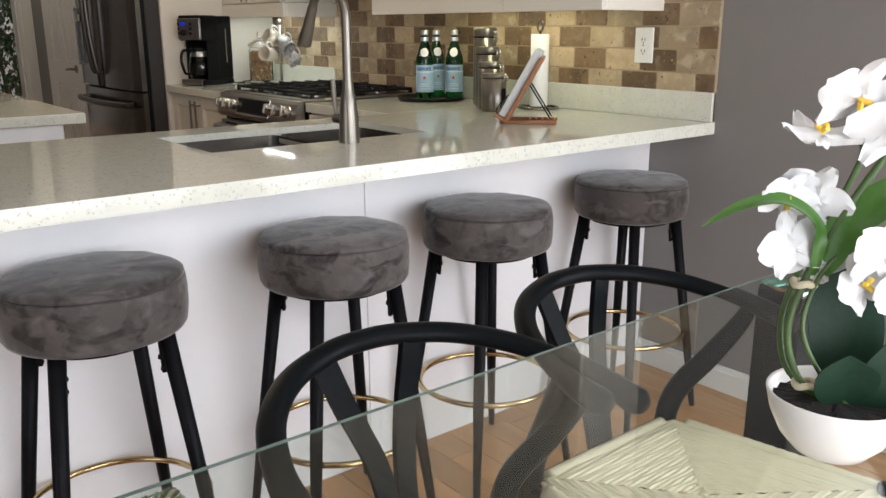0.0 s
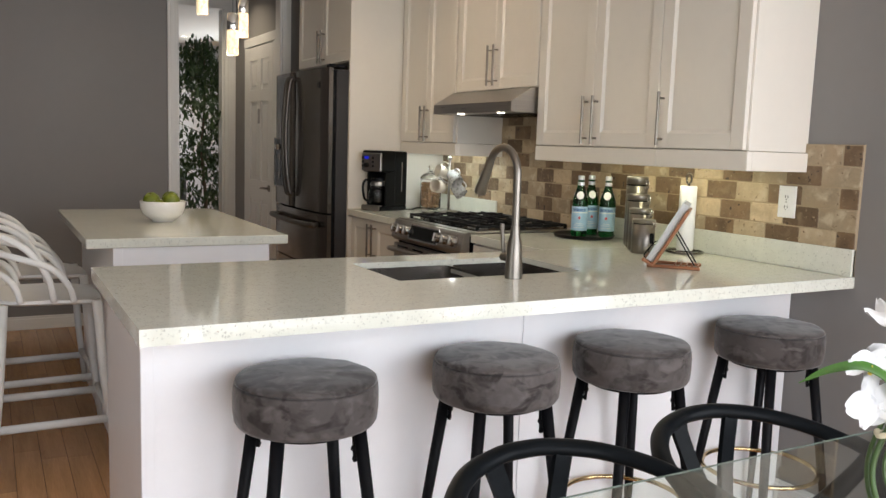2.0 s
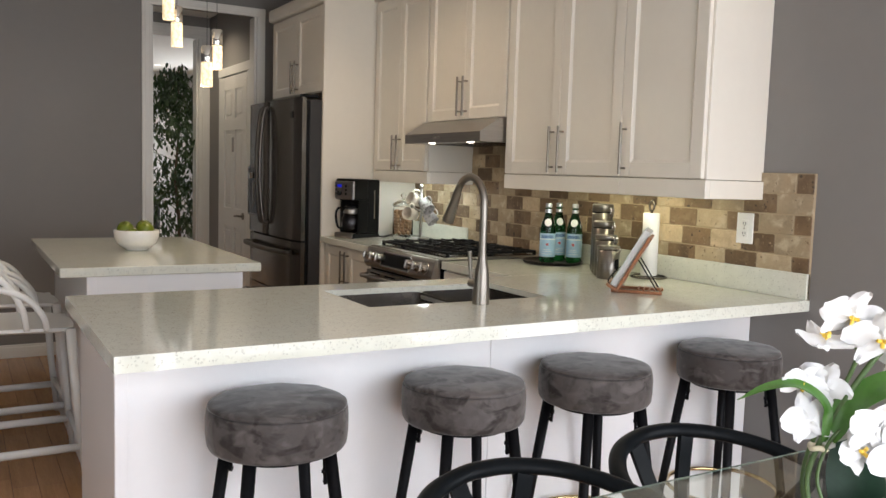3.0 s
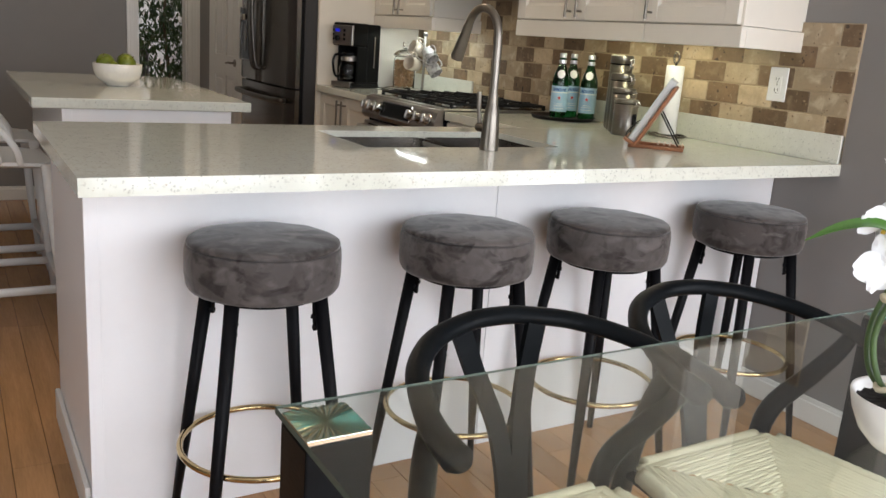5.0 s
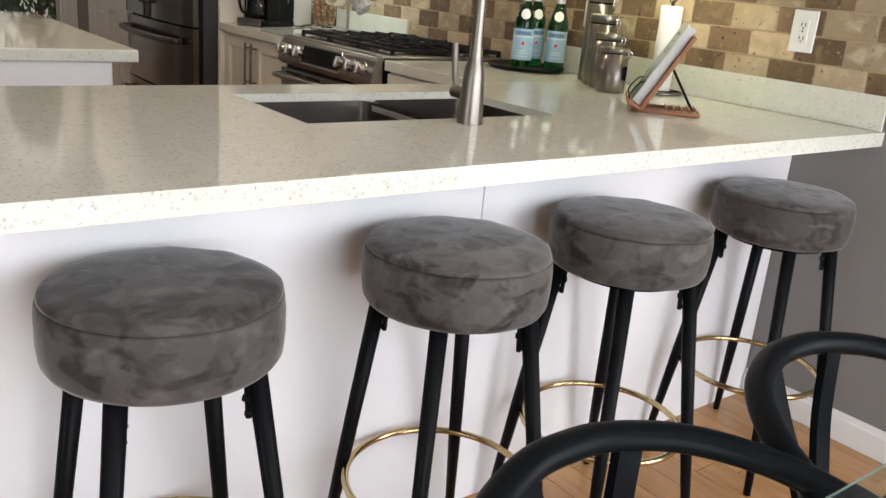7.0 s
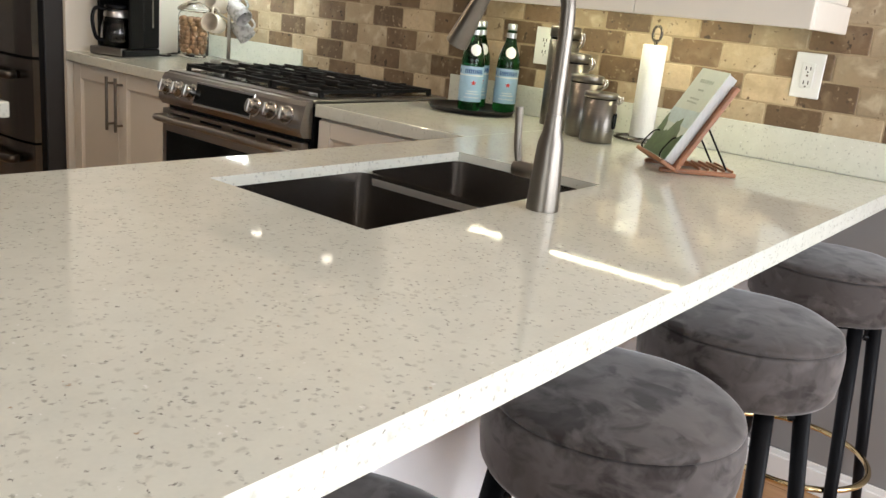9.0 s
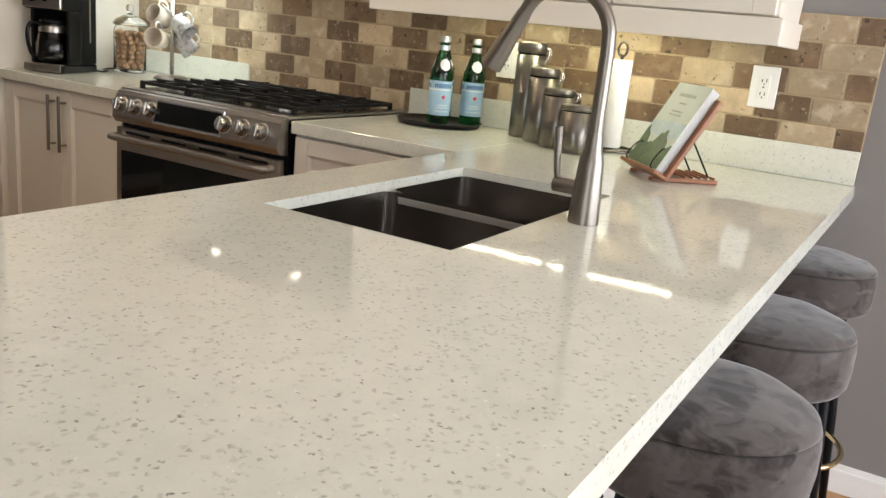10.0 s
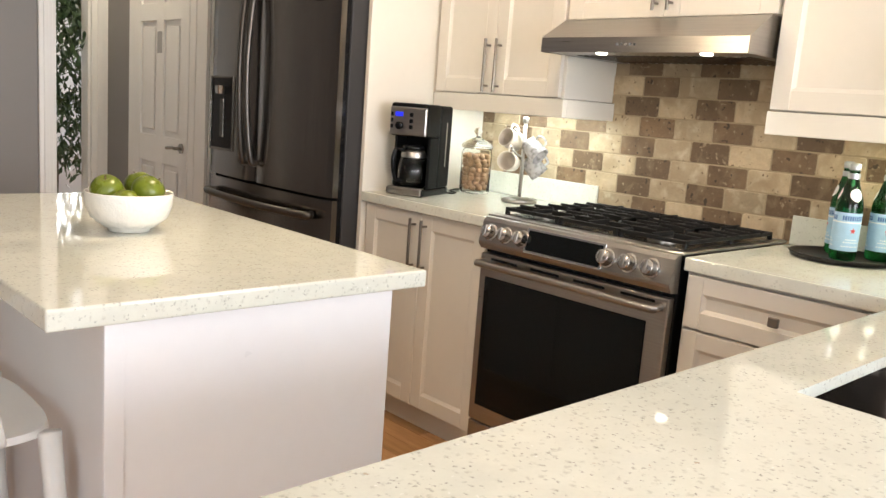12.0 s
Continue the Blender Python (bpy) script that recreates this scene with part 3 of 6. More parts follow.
ctop = thing("worktop", (1.4, 2.2, CT - 0.039), "pale speckled quartz breakfast bar worktop", "worktop", world_coords=True)
part("slab", slab_with_hole(bmesh.new(), PX0, PY0, WX - 0.001, PY1, SX0, SY0, SX1, SY1, CT - 0.039, CT), M["quartz"], ctop)
part("slab", box(1.886, PY1, CT - 0.039, WX - 0.001, 3.262, CT, 0.003), M["quartz"], ctop)
part("upstand", box(WX - 0.021, PY0 + 0.004, CT + 0.0005, WX - 0.001, 3.262, CT + 0.097, 0.002), M["quartz"], ctop)
ctop2 = thing("worktop", (2.2, 4.4, CT - 0.039), "pale speckled quartz worktop in the coffee corner", "worktop", world_coords=True)
part("slab", box(1.868, 4.043, CT - 0.039, WX - 0.001, 4.763, CT, 0.004), M["quartz"], ctop2)
part("upstand", box(WX - 0.021, 4.072, CT + 0.0005, WX - 0.001, 4.763, CT + 0.097, 0.002), M["quartz"], ctop2)

# island
isl = thing("kitchen_island", (0.65, 4.1, FL), "white kitchen island with a speckled quartz top", "island", world_coords=True)
part("worktop", box(0.22, 3.414, CT - 0.039, 1.043, 4.85, CT, 0.005, 3), M["quartz"], isl)
part("body", box(0.331, 3.46, FL, 0.946, 4.82, CT - 0.040), M["panel"], isl)
part("end_panel", box(0.322, 3.44, FL, 0.966, 3.459, CT - 0.040, 0.002), M["panel"], isl)
part("corner_strip", box(0.322, 3.434, FL, 0.358, 3.4395, CT - 0.04, 0.001), M["panel"], isl)
for k in range(3):
    y0 = 3.465 + k * 0.452
    part("door", box(0.947, y0, FL + 0.09, 0.966, y0 + 0.446, CT - 0.045, 0.003), M["panel"], isl)


# ---- sink and tap ----
def sink():
    s = thing("sink", (1.332, 2.33, CT - 0.24), "undermounted stainless steel double-bowl sink", "sink", world_coords=True)
    for x0, x1 in ((SX0 + 0.001, 1.353), (1.363, SX1 - 0.001)):
        y0, y1, zt, zb = SY0 + 0.001, SY1 - 0.001, CT - 0.020, CT - 0.235
        bm = bmesh.new()
        rings = []
        for inset, z in ((0.0, zt), (0.004, zb + 0.03), (0.012, zb + 0.008), (0.035, zb)):
            ring = []
            r = 0.028
            for cx, cy, a0 in ((x1 - r, y1 - r, 0), (x0 + r, y1 - r, 90), (x0 + r, y0 + r, 180), (x1 - r, y0 + r, 270)):
                for k in range(6):
                    a = radians(a0 + 18 * k)
                    ring.append(bm.verts.new((cx + (r - inset * 0.5) * math.cos(a) - inset * math.copysign(1, math.cos(radians(a0 + 45))) * 0.5,
                                              cy + (r - inset * 0.5) * math.sin(a) - inset * math.copysign(1, math.sin(radians(a0 + 45))) * 0.5, z)))
            rings.append(ring)
        for a, b in zip(rings, rings[1:]):
            for k in range(len(a)):
                j = (k + 1) % len(a)
                bm.faces.new((a[j], a[k], b[k], b[j]))
        bm.faces.new(rings[-1])
        bmesh.ops.recalc_face_normals(bm, faces=bm.faces)
        bmesh.ops.reverse_faces(bm, faces=bm.faces)
        bowl = part("bowl", bm, M["sink_steel"], s, "", True)
        part("drain", lathe([(0.045, 0), (0.045, 0.004), (0.03, 0.005), (0.026, 0.001), (0, 0.001)], 24, ((x0 + x1) / 2, 2.33, zb + 0.001)), M["chrome"], bowl, "chrome drain", True)
    # divider steel paler than the bowls: its window highlight is put into the colour
    part("divider", box(1.3525, SY0 + 0.002, CT - 0.070, 1.3635, SY1 - 0.002, CT - 0.026, 0.004, 3), material("highlight_divider_steel", (0.62, 0.60, 0.56), 0.5, 1.0, vary=0.05, scale=10), s)
    part("flange", box(SX0 - 0.02, SY0 - 0.02, CT - 0.0405, SX0 - 0.007, SY1 + 0.02, CT - 0.0405), M["steel"], s)


sink()


def tap():
    x, y = 1.350, 2.086
    t = thing("kitchen_tap", (x, y, CT), "tall brushed nickel gooseneck tap with a pull-down spray head", "tap", world_coords=True)
    part("body", lathe([(0.0285, 0), (0.0285, 0.004), (0.0265, 0.05), (0.0235, 0.10), (0.022, 0.118), (0.0165, 0.135), (0.0145, 0.16), (0.0145, 0.165)], 28, (x, y, CT + 0.0005)), M["nickel"], t, "", True)
    pts = [(x, y, CT + 0.16), (x, y, CT + 0.30)]
    r = 0.088
    for k in range(1, 15):
        a = math.pi - math.pi * k / 15 * 0.93
        pts.append((x, y + r + r * math.cos(a), CT + 0.325 + r * math.sin(a)))
    part("neck", tube(pts, 0.0125, 16), M["nickel"], t, "", True)
    e, d = Vector(pts[-1]), (Vector(pts[-1]) - Vector(pts[-2])).normalized()
    head = part("spray_head", tube([e - d * 0.002, e + d * 0.012, e + d * 0.03, e + d * 0.075, e + d * 0.115, e + d * 0.117], [0.0135, 0.0145, 0.0150, 0.0185, 0.021, 0.019], 20), M["nickel"], t, "", True)
    c = e + d * 0.06 + Vector((0, 0.014, 0.003))
    part("button", tube([c - d * 0.018, c + d * 0.018], 0.006, 10), M["black_plastic"], head, "black spray button", True)
    part("lever_hub", tube([(x, y + 0.015, CT + 0.062), (x, y + 0.066, CT + 0.062)], 0.014, 18), M["nickel"], t, "", True)
    part("lever", tube(smooth_path([(x, y + 0.058, CT + 0.065), (x - 0.003, y + 0.064, CT + 0.10), (x - 0.006, y + 0.068, CT + 0.168)]), [0.006 + 0.0001 * k for k in range(13)], 12), M["nickel"], t, "", True)


tap()


# ---- cooker, hood, refrigerator ----
def cooker():
    y0, y1, x = 3.272, 4.036, 1.852
    yc = (y0 + y1) / 2
    c = thing("gas_range", (2.2, yc, FL), "stainless steel slide-in gas range with black oven glass", "range", world_coords=True)
    part("body", box(x + 0.03, y0 + 0.004, FL + 0.05, 2.50, y1 - 0.004, CT - 0.012), M["black_plastic"], c, "black range body")
    # sloped control fascia with rounded nose
    prof = [(x + 0.03, 0.805), (x + 0.002, 0.808), (x - 0.012, 0.825), (x - 0.014, 0.835), (x + 0.004, 0.905), (x + 0.014, 0.918), (x + 0.035, 0.921), (x + 0.035, 0.805)]
    bm = bmesh.new()
    a = [bm.verts.new((px, y0, pz)) for px, pz in prof]
    b = [bm.verts.new((px, y1, pz)) for px, pz in prof]
    for k in range(len(prof)):
        j = (k + 1) % len(prof)
        bm.faces.new((a[k], a[j], b[j], b[k]))
    bm.faces.new(a[::-1])
    bm.faces.new(b)
    bmesh.ops.recalc_face_normals(bm, faces=bm.faces)
    fas = part("control_panel", bm, M["steel"], c, "brushed steel control panel")
    slope = Vector((0.018, 0, 0.070)).normalized()
    out = Vector((-slope.z, 0, slope.x))
    mid = Vector((x - 0.005, 0, 0.870))
    for y in (3.988, 3.916, 3.842, 3.498, 3.420, 3.342):
        p = mid + Vector((0, y, 0))
        k = part("knob", tube([p, p + out * 0.004, p + out * 0.006, p + out * 0.02, p + out * 0.030, p + out * 0.033], [0.030, 0.030, 0.025, 0.024, 0.022, 0.018], 24), M["knob_steel"], fas, "steel control knob", True)
        bm = bmesh.new()
        q = p + out * 0.034
        add_box(bm, -0.004, -0.005, -0.020, 0.006, 0.005, 0.020, 0.002)
        bmesh.ops.transform(bm, matrix=Matrix.Translation(q) @ Matrix.Rotation(math.atan2(slope.x, slope.z), 4, "Y"), verts=bm.verts)
        part("grip", bm, M["steel"], k)
    bm = bmesh.new()
    add_box(bm, -0.004, -0.158, -0.042, 0.004, 0.158, 0.042, 0.002)
    bmesh.ops.transform(bm, matrix=Matrix.Translation(mid + Vector((0, 3.668, 0))) @ Matrix.Rotation(math.atan2(slope.x, slope.z), 4, "Y"), verts=bm.verts)
    part("display_frame", bm, M["chrome"], fas, "bright steel display frame")
    bm = bmesh.new()
    add_box(bm, -0.0065, -0.149, -0.034, 0.003, 0.149, 0.034, 0.001)
    bmesh.ops.transform(bm, matrix=Matrix.Translation(mid + Vector((0, 3.668, 0))) @ Matrix.Rotation(math.atan2(slope.x, slope.z), 4, "Y"), verts=bm.verts)
    part("display", bm, M["black_glass"], fas, "black glass display")
    # oven door
    bm = box(x, y0 + 0.004, 0.185, x + 0.03, y1 - 0.004, 0.792, 0.004)
    d = part("oven_door", bm, M["steel"], c, "brushed steel oven door")
    part("oven_window", box(x - 0.004, y0 + 0.07, 0.245, x + 0.002, y1 - 0.035, 0.712, 0.0015), M["black_glass"], d, "black oven glass")
    bm = tube(smooth_path([(x, y0 + 0.03, 0.762), (x - 0.03, y0 + 0.032, 0.762), (x - 0.045, y0 + 0.06, 0.762), (x - 0.045, yc, 0.764), (x - 0.045, y1 - 0.06, 0.762), (x - 0.03, y1 - 0.032, 0.762), (x, y1 - 0.03, 0.762)]), 0.0125, 14)
    part("oven_handle", bm, M["steel"], d, "", True)
    for y in (3.38, 3.56, 3.74, 3.92):
        part("vent_slot", box(x - 0.0015, y - 0.06, 0.772, x + 0.002, y + 0.06, 0.780), M["black_plastic"], d)
    part("drawer", box(x + 0.003, y0 + 0.004, FL + 0.06, x + 0.03, y1 - 0.004, 0.178, 0.004), M["steel"], c)
    part("plinth", box(x + 0.06, y0 + 0.01, FL, 2.48, y1 - 0.01, FL + 0.055), M["black_plastic"], c)
    # cooktop
    bm = box(x + 0.03, y0 - 0.006, CT + 0.001, 2.53, y1 + 0.006, CT + 0.011, 0.004)
    part("cooktop", bm, M["steel"], c)
    part("cooktop_well", box(x + 0.075, y0 + 0.03, CT + 0.0105, 2.48, y1 - 0.03, CT + 0.0125, 0.001), M["dark_steel"], c)
    for bx, by, r in ((2.02, 3.42, 0.05), (2.36, 3.42, 0.04), (2.19, 3.655, 0.06), (2.02, 3.89, 0.045), (2.36, 3.89, 0.04)):
        bn = part("burner", lathe([(r, 0), (r, 0.005), (r * 0.8, 0.0075), (r * 0.75, 0.0075)], 24, (bx, by, CT + 0.012)), M["steel"], c, "", True)
        part("burner_cap", lathe([(r * 0.78, 0), (r * 0.78, 0.006), (r * 0.66, 0.010), (0, 0.010)], 24, (bx, by, CT + 0.0195)), M["iron"], bn, "", True)
    gz = CT + 0.036
    gx0, gx1 = x + 0.085, 2.475
    for g0, g1 in ((y0 + 0.022, y0 + 0.262), (y0 + 0.266, y1 - 0.266), (y1 - 0.262, y1 - 0.022)):
        bm = bmesh.new()
        gm = (g0 + g1) / 2
        for yy in (g0 + 0.005, g1 - 0.005):
            add_box(bm, gx0, yy - 0.005, gz - 0.012, gx1, yy + 0.005, gz, 0.002, 1)
        for xx in (gx0 + 0.005, (gx0 + gx1) / 2, gx1 - 0.005):
            add_box(bm, xx - 0.005, g0, gz - 0.012, xx + 0.005, g1, gz + 0.001, 0.002, 1)
        for cx in (gx0 + 0.155, gx1 - 0.155):
            for dx in (-0.078, 0, 0.078):
                for a, b in ((g0, gm - 0.030), (gm + 0.030, g1)):
                    add_box(bm, cx + dx - 0.004, a, gz - 0.010, cx + dx + 0.004, b, gz + 0.007, 0.002, 1)
            for a, b in ((cx - 0.148, cx - 0.034), (cx + 0.034, cx + 0.148)):
                add_box(bm, a, gm - 0.004, gz - 0.010, b, gm + 0.004, gz + 0.007, 0.002, 1)
        for xx in (gx0 + 0.007, (gx0 + gx1) / 2, gx1 - 0.007):
            for yy in (g0 + 0.007, g1 - 0.007):
                add_box(bm, xx - 0.008, yy - 0.007, CT + 0.011, xx + 0.008, yy + 0.007, gz - 0.008, 0.002, 1)
        part("grate", bm, M["iron"], c, "black cast-iron grate")


cooker()


def hood():
    y0, y1 = 3.258, 4.042
    h = thing("range_hood", (2.3, 3.67, 1.495), "slim stainless steel under-cabinet range hood, lights on", "range hood", world_coords=True)
    prof = [(2.08, 1.499), (2.08, 1.548), (2.20, 1.622), (WX - 0.012, 1.622), (WX - 0.012, 1.499)]
    bm = bmesh.new()
    a = [bm.verts.new((px, y0, pz)) for px, pz in prof]
    b = [bm.verts.new((px, y1, pz)) for px, pz in prof]
    for k in range(len(prof)):
        j = (k + 1) % len(prof)
        if k == len(prof) - 1:
            continue
        bm.faces.new((a[k], a[j], b[j], b[k]))
    bm.faces.new(a[::-1])
    bm.faces.new(b)
    bmesh.ops.recalc_face_normals(bm, faces=bm.faces)
    part("canopy", bm, M["steel"], h)
    part("filter_panel", box(2.095, y0 + 0.012, 1.500, WX - 0.02, y1 - 0.012, 1.506), M["steel"], h)
    for k in range(22):
        yy = y0 + 0.06 + k * 0.031
        part("baffle", box(2.21, yy, 1.497, WX - 0.05, yy + 0.012, 1.503), M["dark_steel"], h)
    for y in (3.81, 3.415):
        part("hood_lamp", lathe([(0.0, 0.0), (0.017, 0.001), (0.020, 0.006), (0.0, 0.006)], 20, (2.125, y, 1.494)), glow("hood_lamp_glow", (1, 0.9, 0.75), 6), h, "lit halogen lamp", True)
    for k in range(5):
        part("button", tube([(2.081, 3.715 - k * 0.017, 1.524), (2.076, 3.715 - k * 0.017, 1.524)], 0.0045, 10), M["chrome"], h)


hood()


def fridge():
    y0, y1, xf, ys = 4.795, 5.850, 1.732, 5.380
    f = thing("refrigerator", (2.1, 5.3, FL), "black stainless steel french-door refrigerator with water dispenser", "refrigerator", world_coords=True)
    part("body", box(1.80, y0, FL + 0.02, WX - 0.03, y1, 1.775, 0.004), M["fridge_side"], f, "dark grey fridge body")
    part("gasket", box(1.776, y0 + 0.008, 0.07, 1.80, y1 - 0.008, 1.77), M["black_plastic"], f)

    def leaf(name, a, b, z0, z1, bulge=0.018):
        bm = bmesh.new()
        n = 10
        rows = []
        for k in range(n + 1):
            t = k / n
            y = a + (b - a) * t
            edge = min(t, 1 - t)
            x = xf + 0.016 * max(0, 1 - edge / 0.09) ** 2 - bulge * math.sin(math.pi * (y - y0) / (y1 - y0))
            rows.append((x, y))
        fr = [[bm.verts.new((x, y, z)) for z in (z0, z1)] for x, y in rows]
        bk = [[bm.verts.new((1.775, y, z)) for z in (z0, z1)] for x, y in rows]
        for k in range(n):
            bm.faces.new((fr[k][0], fr[k + 1][0], fr[k + 1][1], fr[k][1]))
            bm.faces.new((fr[k][1], fr[k + 1][1], bk[k + 1][1], bk[k][1]))
            bm.faces.new((fr[k + 1][0], fr[k][0], bk[k][0], bk[k + 1][0]))
        for k in (0, n):
            bm.faces.new((fr[k][0], fr[k][1], bk[k][1], bk[k][0]))
        bmesh.ops.recalc_face_normals(bm, faces=bm.faces)
        return part(name, bm, M["dark_steel"], f, "", True)

    right = leaf("door", y0 + 0.002, ys - 0.003, 0.882, 1.785)
    left = leaf("door", ys + 0.003, y1 - 0.002, 0.882, 1.785)
    d1 = leaf("freezer_drawer", y0 + 0.002, y1 - 0.002, 0.53, 0.870)
    d2 = leaf("freezer_drawer", y0 + 0.002, y1 - 0.002, 0.06, 0.52)
    for ob, y, s in ((right, ys - 0.038, -1), (left, ys + 0.038, 1)):
        xh = xf - 0.010
        pts = smooth_path([(xh - 0.012, y, 0.965), (xh - 0.040, y, 0.985), (xh - 0.060, y - s * 0.004, 1.15), (xh - 0.068, y - s * 0.006, 1.36), (xh - 0.060, y - s * 0.004, 1.56), (xh - 0.040, y, 1.72), (xh - 0.012, y, 1.74)])
        part("handle", tube(pts, 0.013, 12), M["fridge_handle"], ob, "curved dark steel handle", True)
    for ob, z in ((d1, 0.80), (d2, 0.45)):
        pts = smooth_path([(xf - 0.010, y0 + 0.10, z), (xf - 0.056, y0 + 0.12, z), (xf - 0.076, (y0 + y1) / 2, z - 0.004), (xf - 0.056, y1 - 0.12, z), (xf - 0.010, y1 - 0.10, z)], 8)
        part("handle", tube(pts, 0.013, 12, flat=1.3), M["fridge_handle"], ob, "", True)
    dy0, dy1, dz0, dz1 = 5.580, 5.790, 1.005, 1.340
    part("dispenser_recess", box(xf - 0.014, dy0, dz0, xf + 0.01, dy1, dz1, 0.004), M["black_plastic"], left, "black water dispenser recess")
    bm = box(xf - 0.020, dy0 - 0.006, dz0 - 0.006, xf, dy0 + 0.004, dz1 + 0.006, 0.002)
    add_box(bm, xf - 0.020, dy1 - 0.004, dz0 - 0.006, xf, dy1 + 0.006, dz1 + 0.006, 0.002)
    add_box(bm, xf - 0.020, dy0, dz1 - 0.004, xf, dy1, dz1 + 0.006, 0.002)
    add_box(bm, xf - 0.020, dy0, dz0 - 0.006, xf, dy1, dz0 + 0.006, 0.002)
    part("dispenser_frame", bm, M["dark_steel"], left)
    part("spout", tube([(xf - 0.022, 5.685, 1.30), (xf - 0.022, 5.685, 1.262)], [0.03, 0.024], 16), M["chrome"], left, "", True)
    part("paddle", box(xf - 0.018, 5.668, 1.06, xf - 0.012, 5.702, 1.24, 0.002), M["dark_steel"], left)
    part("badge", box(xf - 0.0125, 4.90, 1.66, xf - 0.004, 4.94, 1.70, 0.001), M["black_plastic"], right)
    part("hinge_cover", box(1.75, y0 + 0.005, 1.786, 1.86, y0 + 0.06, 1.805, 0.004), M["black_plastic"], f)


fridge()


# ---- bar stools ----
def velvet_stool():
    s = thing("bar_stool", (0, 0, FL), "round grey velvet bar stool with black legs and brass foot ring", "bar stool", "velvet bar stools")
    R, zt, zb = 0.174, 0.776, 0.657
    prof = [(0.0, zb - 0.002), (R - 0.02, zb - 0.001), (R - 0.006, zb + 0.004), (R, zb + 0.014), (R + 0.003, zb + 0.040), (R + 0.003, zt - 0.040), (R + 0.001, zt - 0.020), (R - 0.001, zt - 0.0165), (R - 0.011, zt - 0.0145), (R - 0.001, zt - 0.0125), (R - 0.003, zt - 0.007), (R - 0.010, zt - 0.003), (R - 0.024, zt - 0.0005), (R * 0.7, zt + 0.003), (R * 0.35, zt + 0.006), (0, zt + 0.007)]
    for name, pr, note in (("seat", prof[:9], "grey velvet cushion side"), ("seat_top", prof[8:], "grey velvet cushion top inside a sewn seam")):
        bm = lathe(pr, 56, cap=False)
        for v in bm.verts:
            r = math.hypot(v.co.x, v.co.y)
            if r > 0.01:
                q = noise.noise(Vector((v.co.x * 14, v.co.y * 14, v.co.z * 20)))
                q += 0.6 * noise.noise(Vector((v.co.x * 34, v.co.y * 34, v.co.z * 30)))
                v.co.z += 0.0024 * q if v.co.z > zt - 0.0135 else 0.0012 * q
                v.co.x *= 1 + 0.007 * q
                v.co.y *= 1 + 0.007 * q
        part(name, bm, M["velvet"], s, note, True)
    part("seat_base", lathe([(0.0, 0), (0.128, 0), (0.128, 0.014), (0, 0.014)], 32, (0, 0, zb - 0.014)), M["black_metal"], s)
    top, foot = 0.143, 0.241
    for k in range(4):
        c, d = math.cos(radians(45 + 90 * k)), math.sin(radians(45 + 90 * k))
        leg = part("leg", tube([(top * c, top * d, zb - 0.004), ((top + 0.6 * (foot - top)) * c, (top + 0.6 * (foot - top)) * d, zb * 0.4), (foot * c, foot * d, 0.001)], [0.0165, 0.0145, 0.0095], 14), M["black_metal"], s, "", True)
        for z, q in ((0.604, 0.135), (0.580, 0.139)):
            part("bolt", tube([(q * c, q * d, z), ((q - 0.012) * c, (q - 0.012) * d, z)], 0.006, 8), M["black_metal"], leg)
        part("bracket", tube([(0.128 * c, 0.128 * d, 0.640), (0.132 * c, 0.132 * d, 0.572)], 0.005, 8), M["black_metal"], leg)
    zr = 0.266
    rr = top + (foot - top) * (zb - zr) / zb - 0.014
    part("foot_ring", tube([(rr * math.cos(2 * math.pi * k / 64), rr * math.sin(2 * math.pi * k / 64), zr) for k in range(64)], 0.0075, 10, True), M["brass"], s, "polished brass foot ring", True)
    return s


st = velvet_stool()
st.matrix_basis = pose(0.560, 1.792, FL, 0, 0, -1)
for x, y, a in ((1.104, 1.782, -3), (1.588, 1.782, -2), (2.205, 1.790, 0)):
    copy_thing(st, pose(x, y, FL, 0, 0, a))


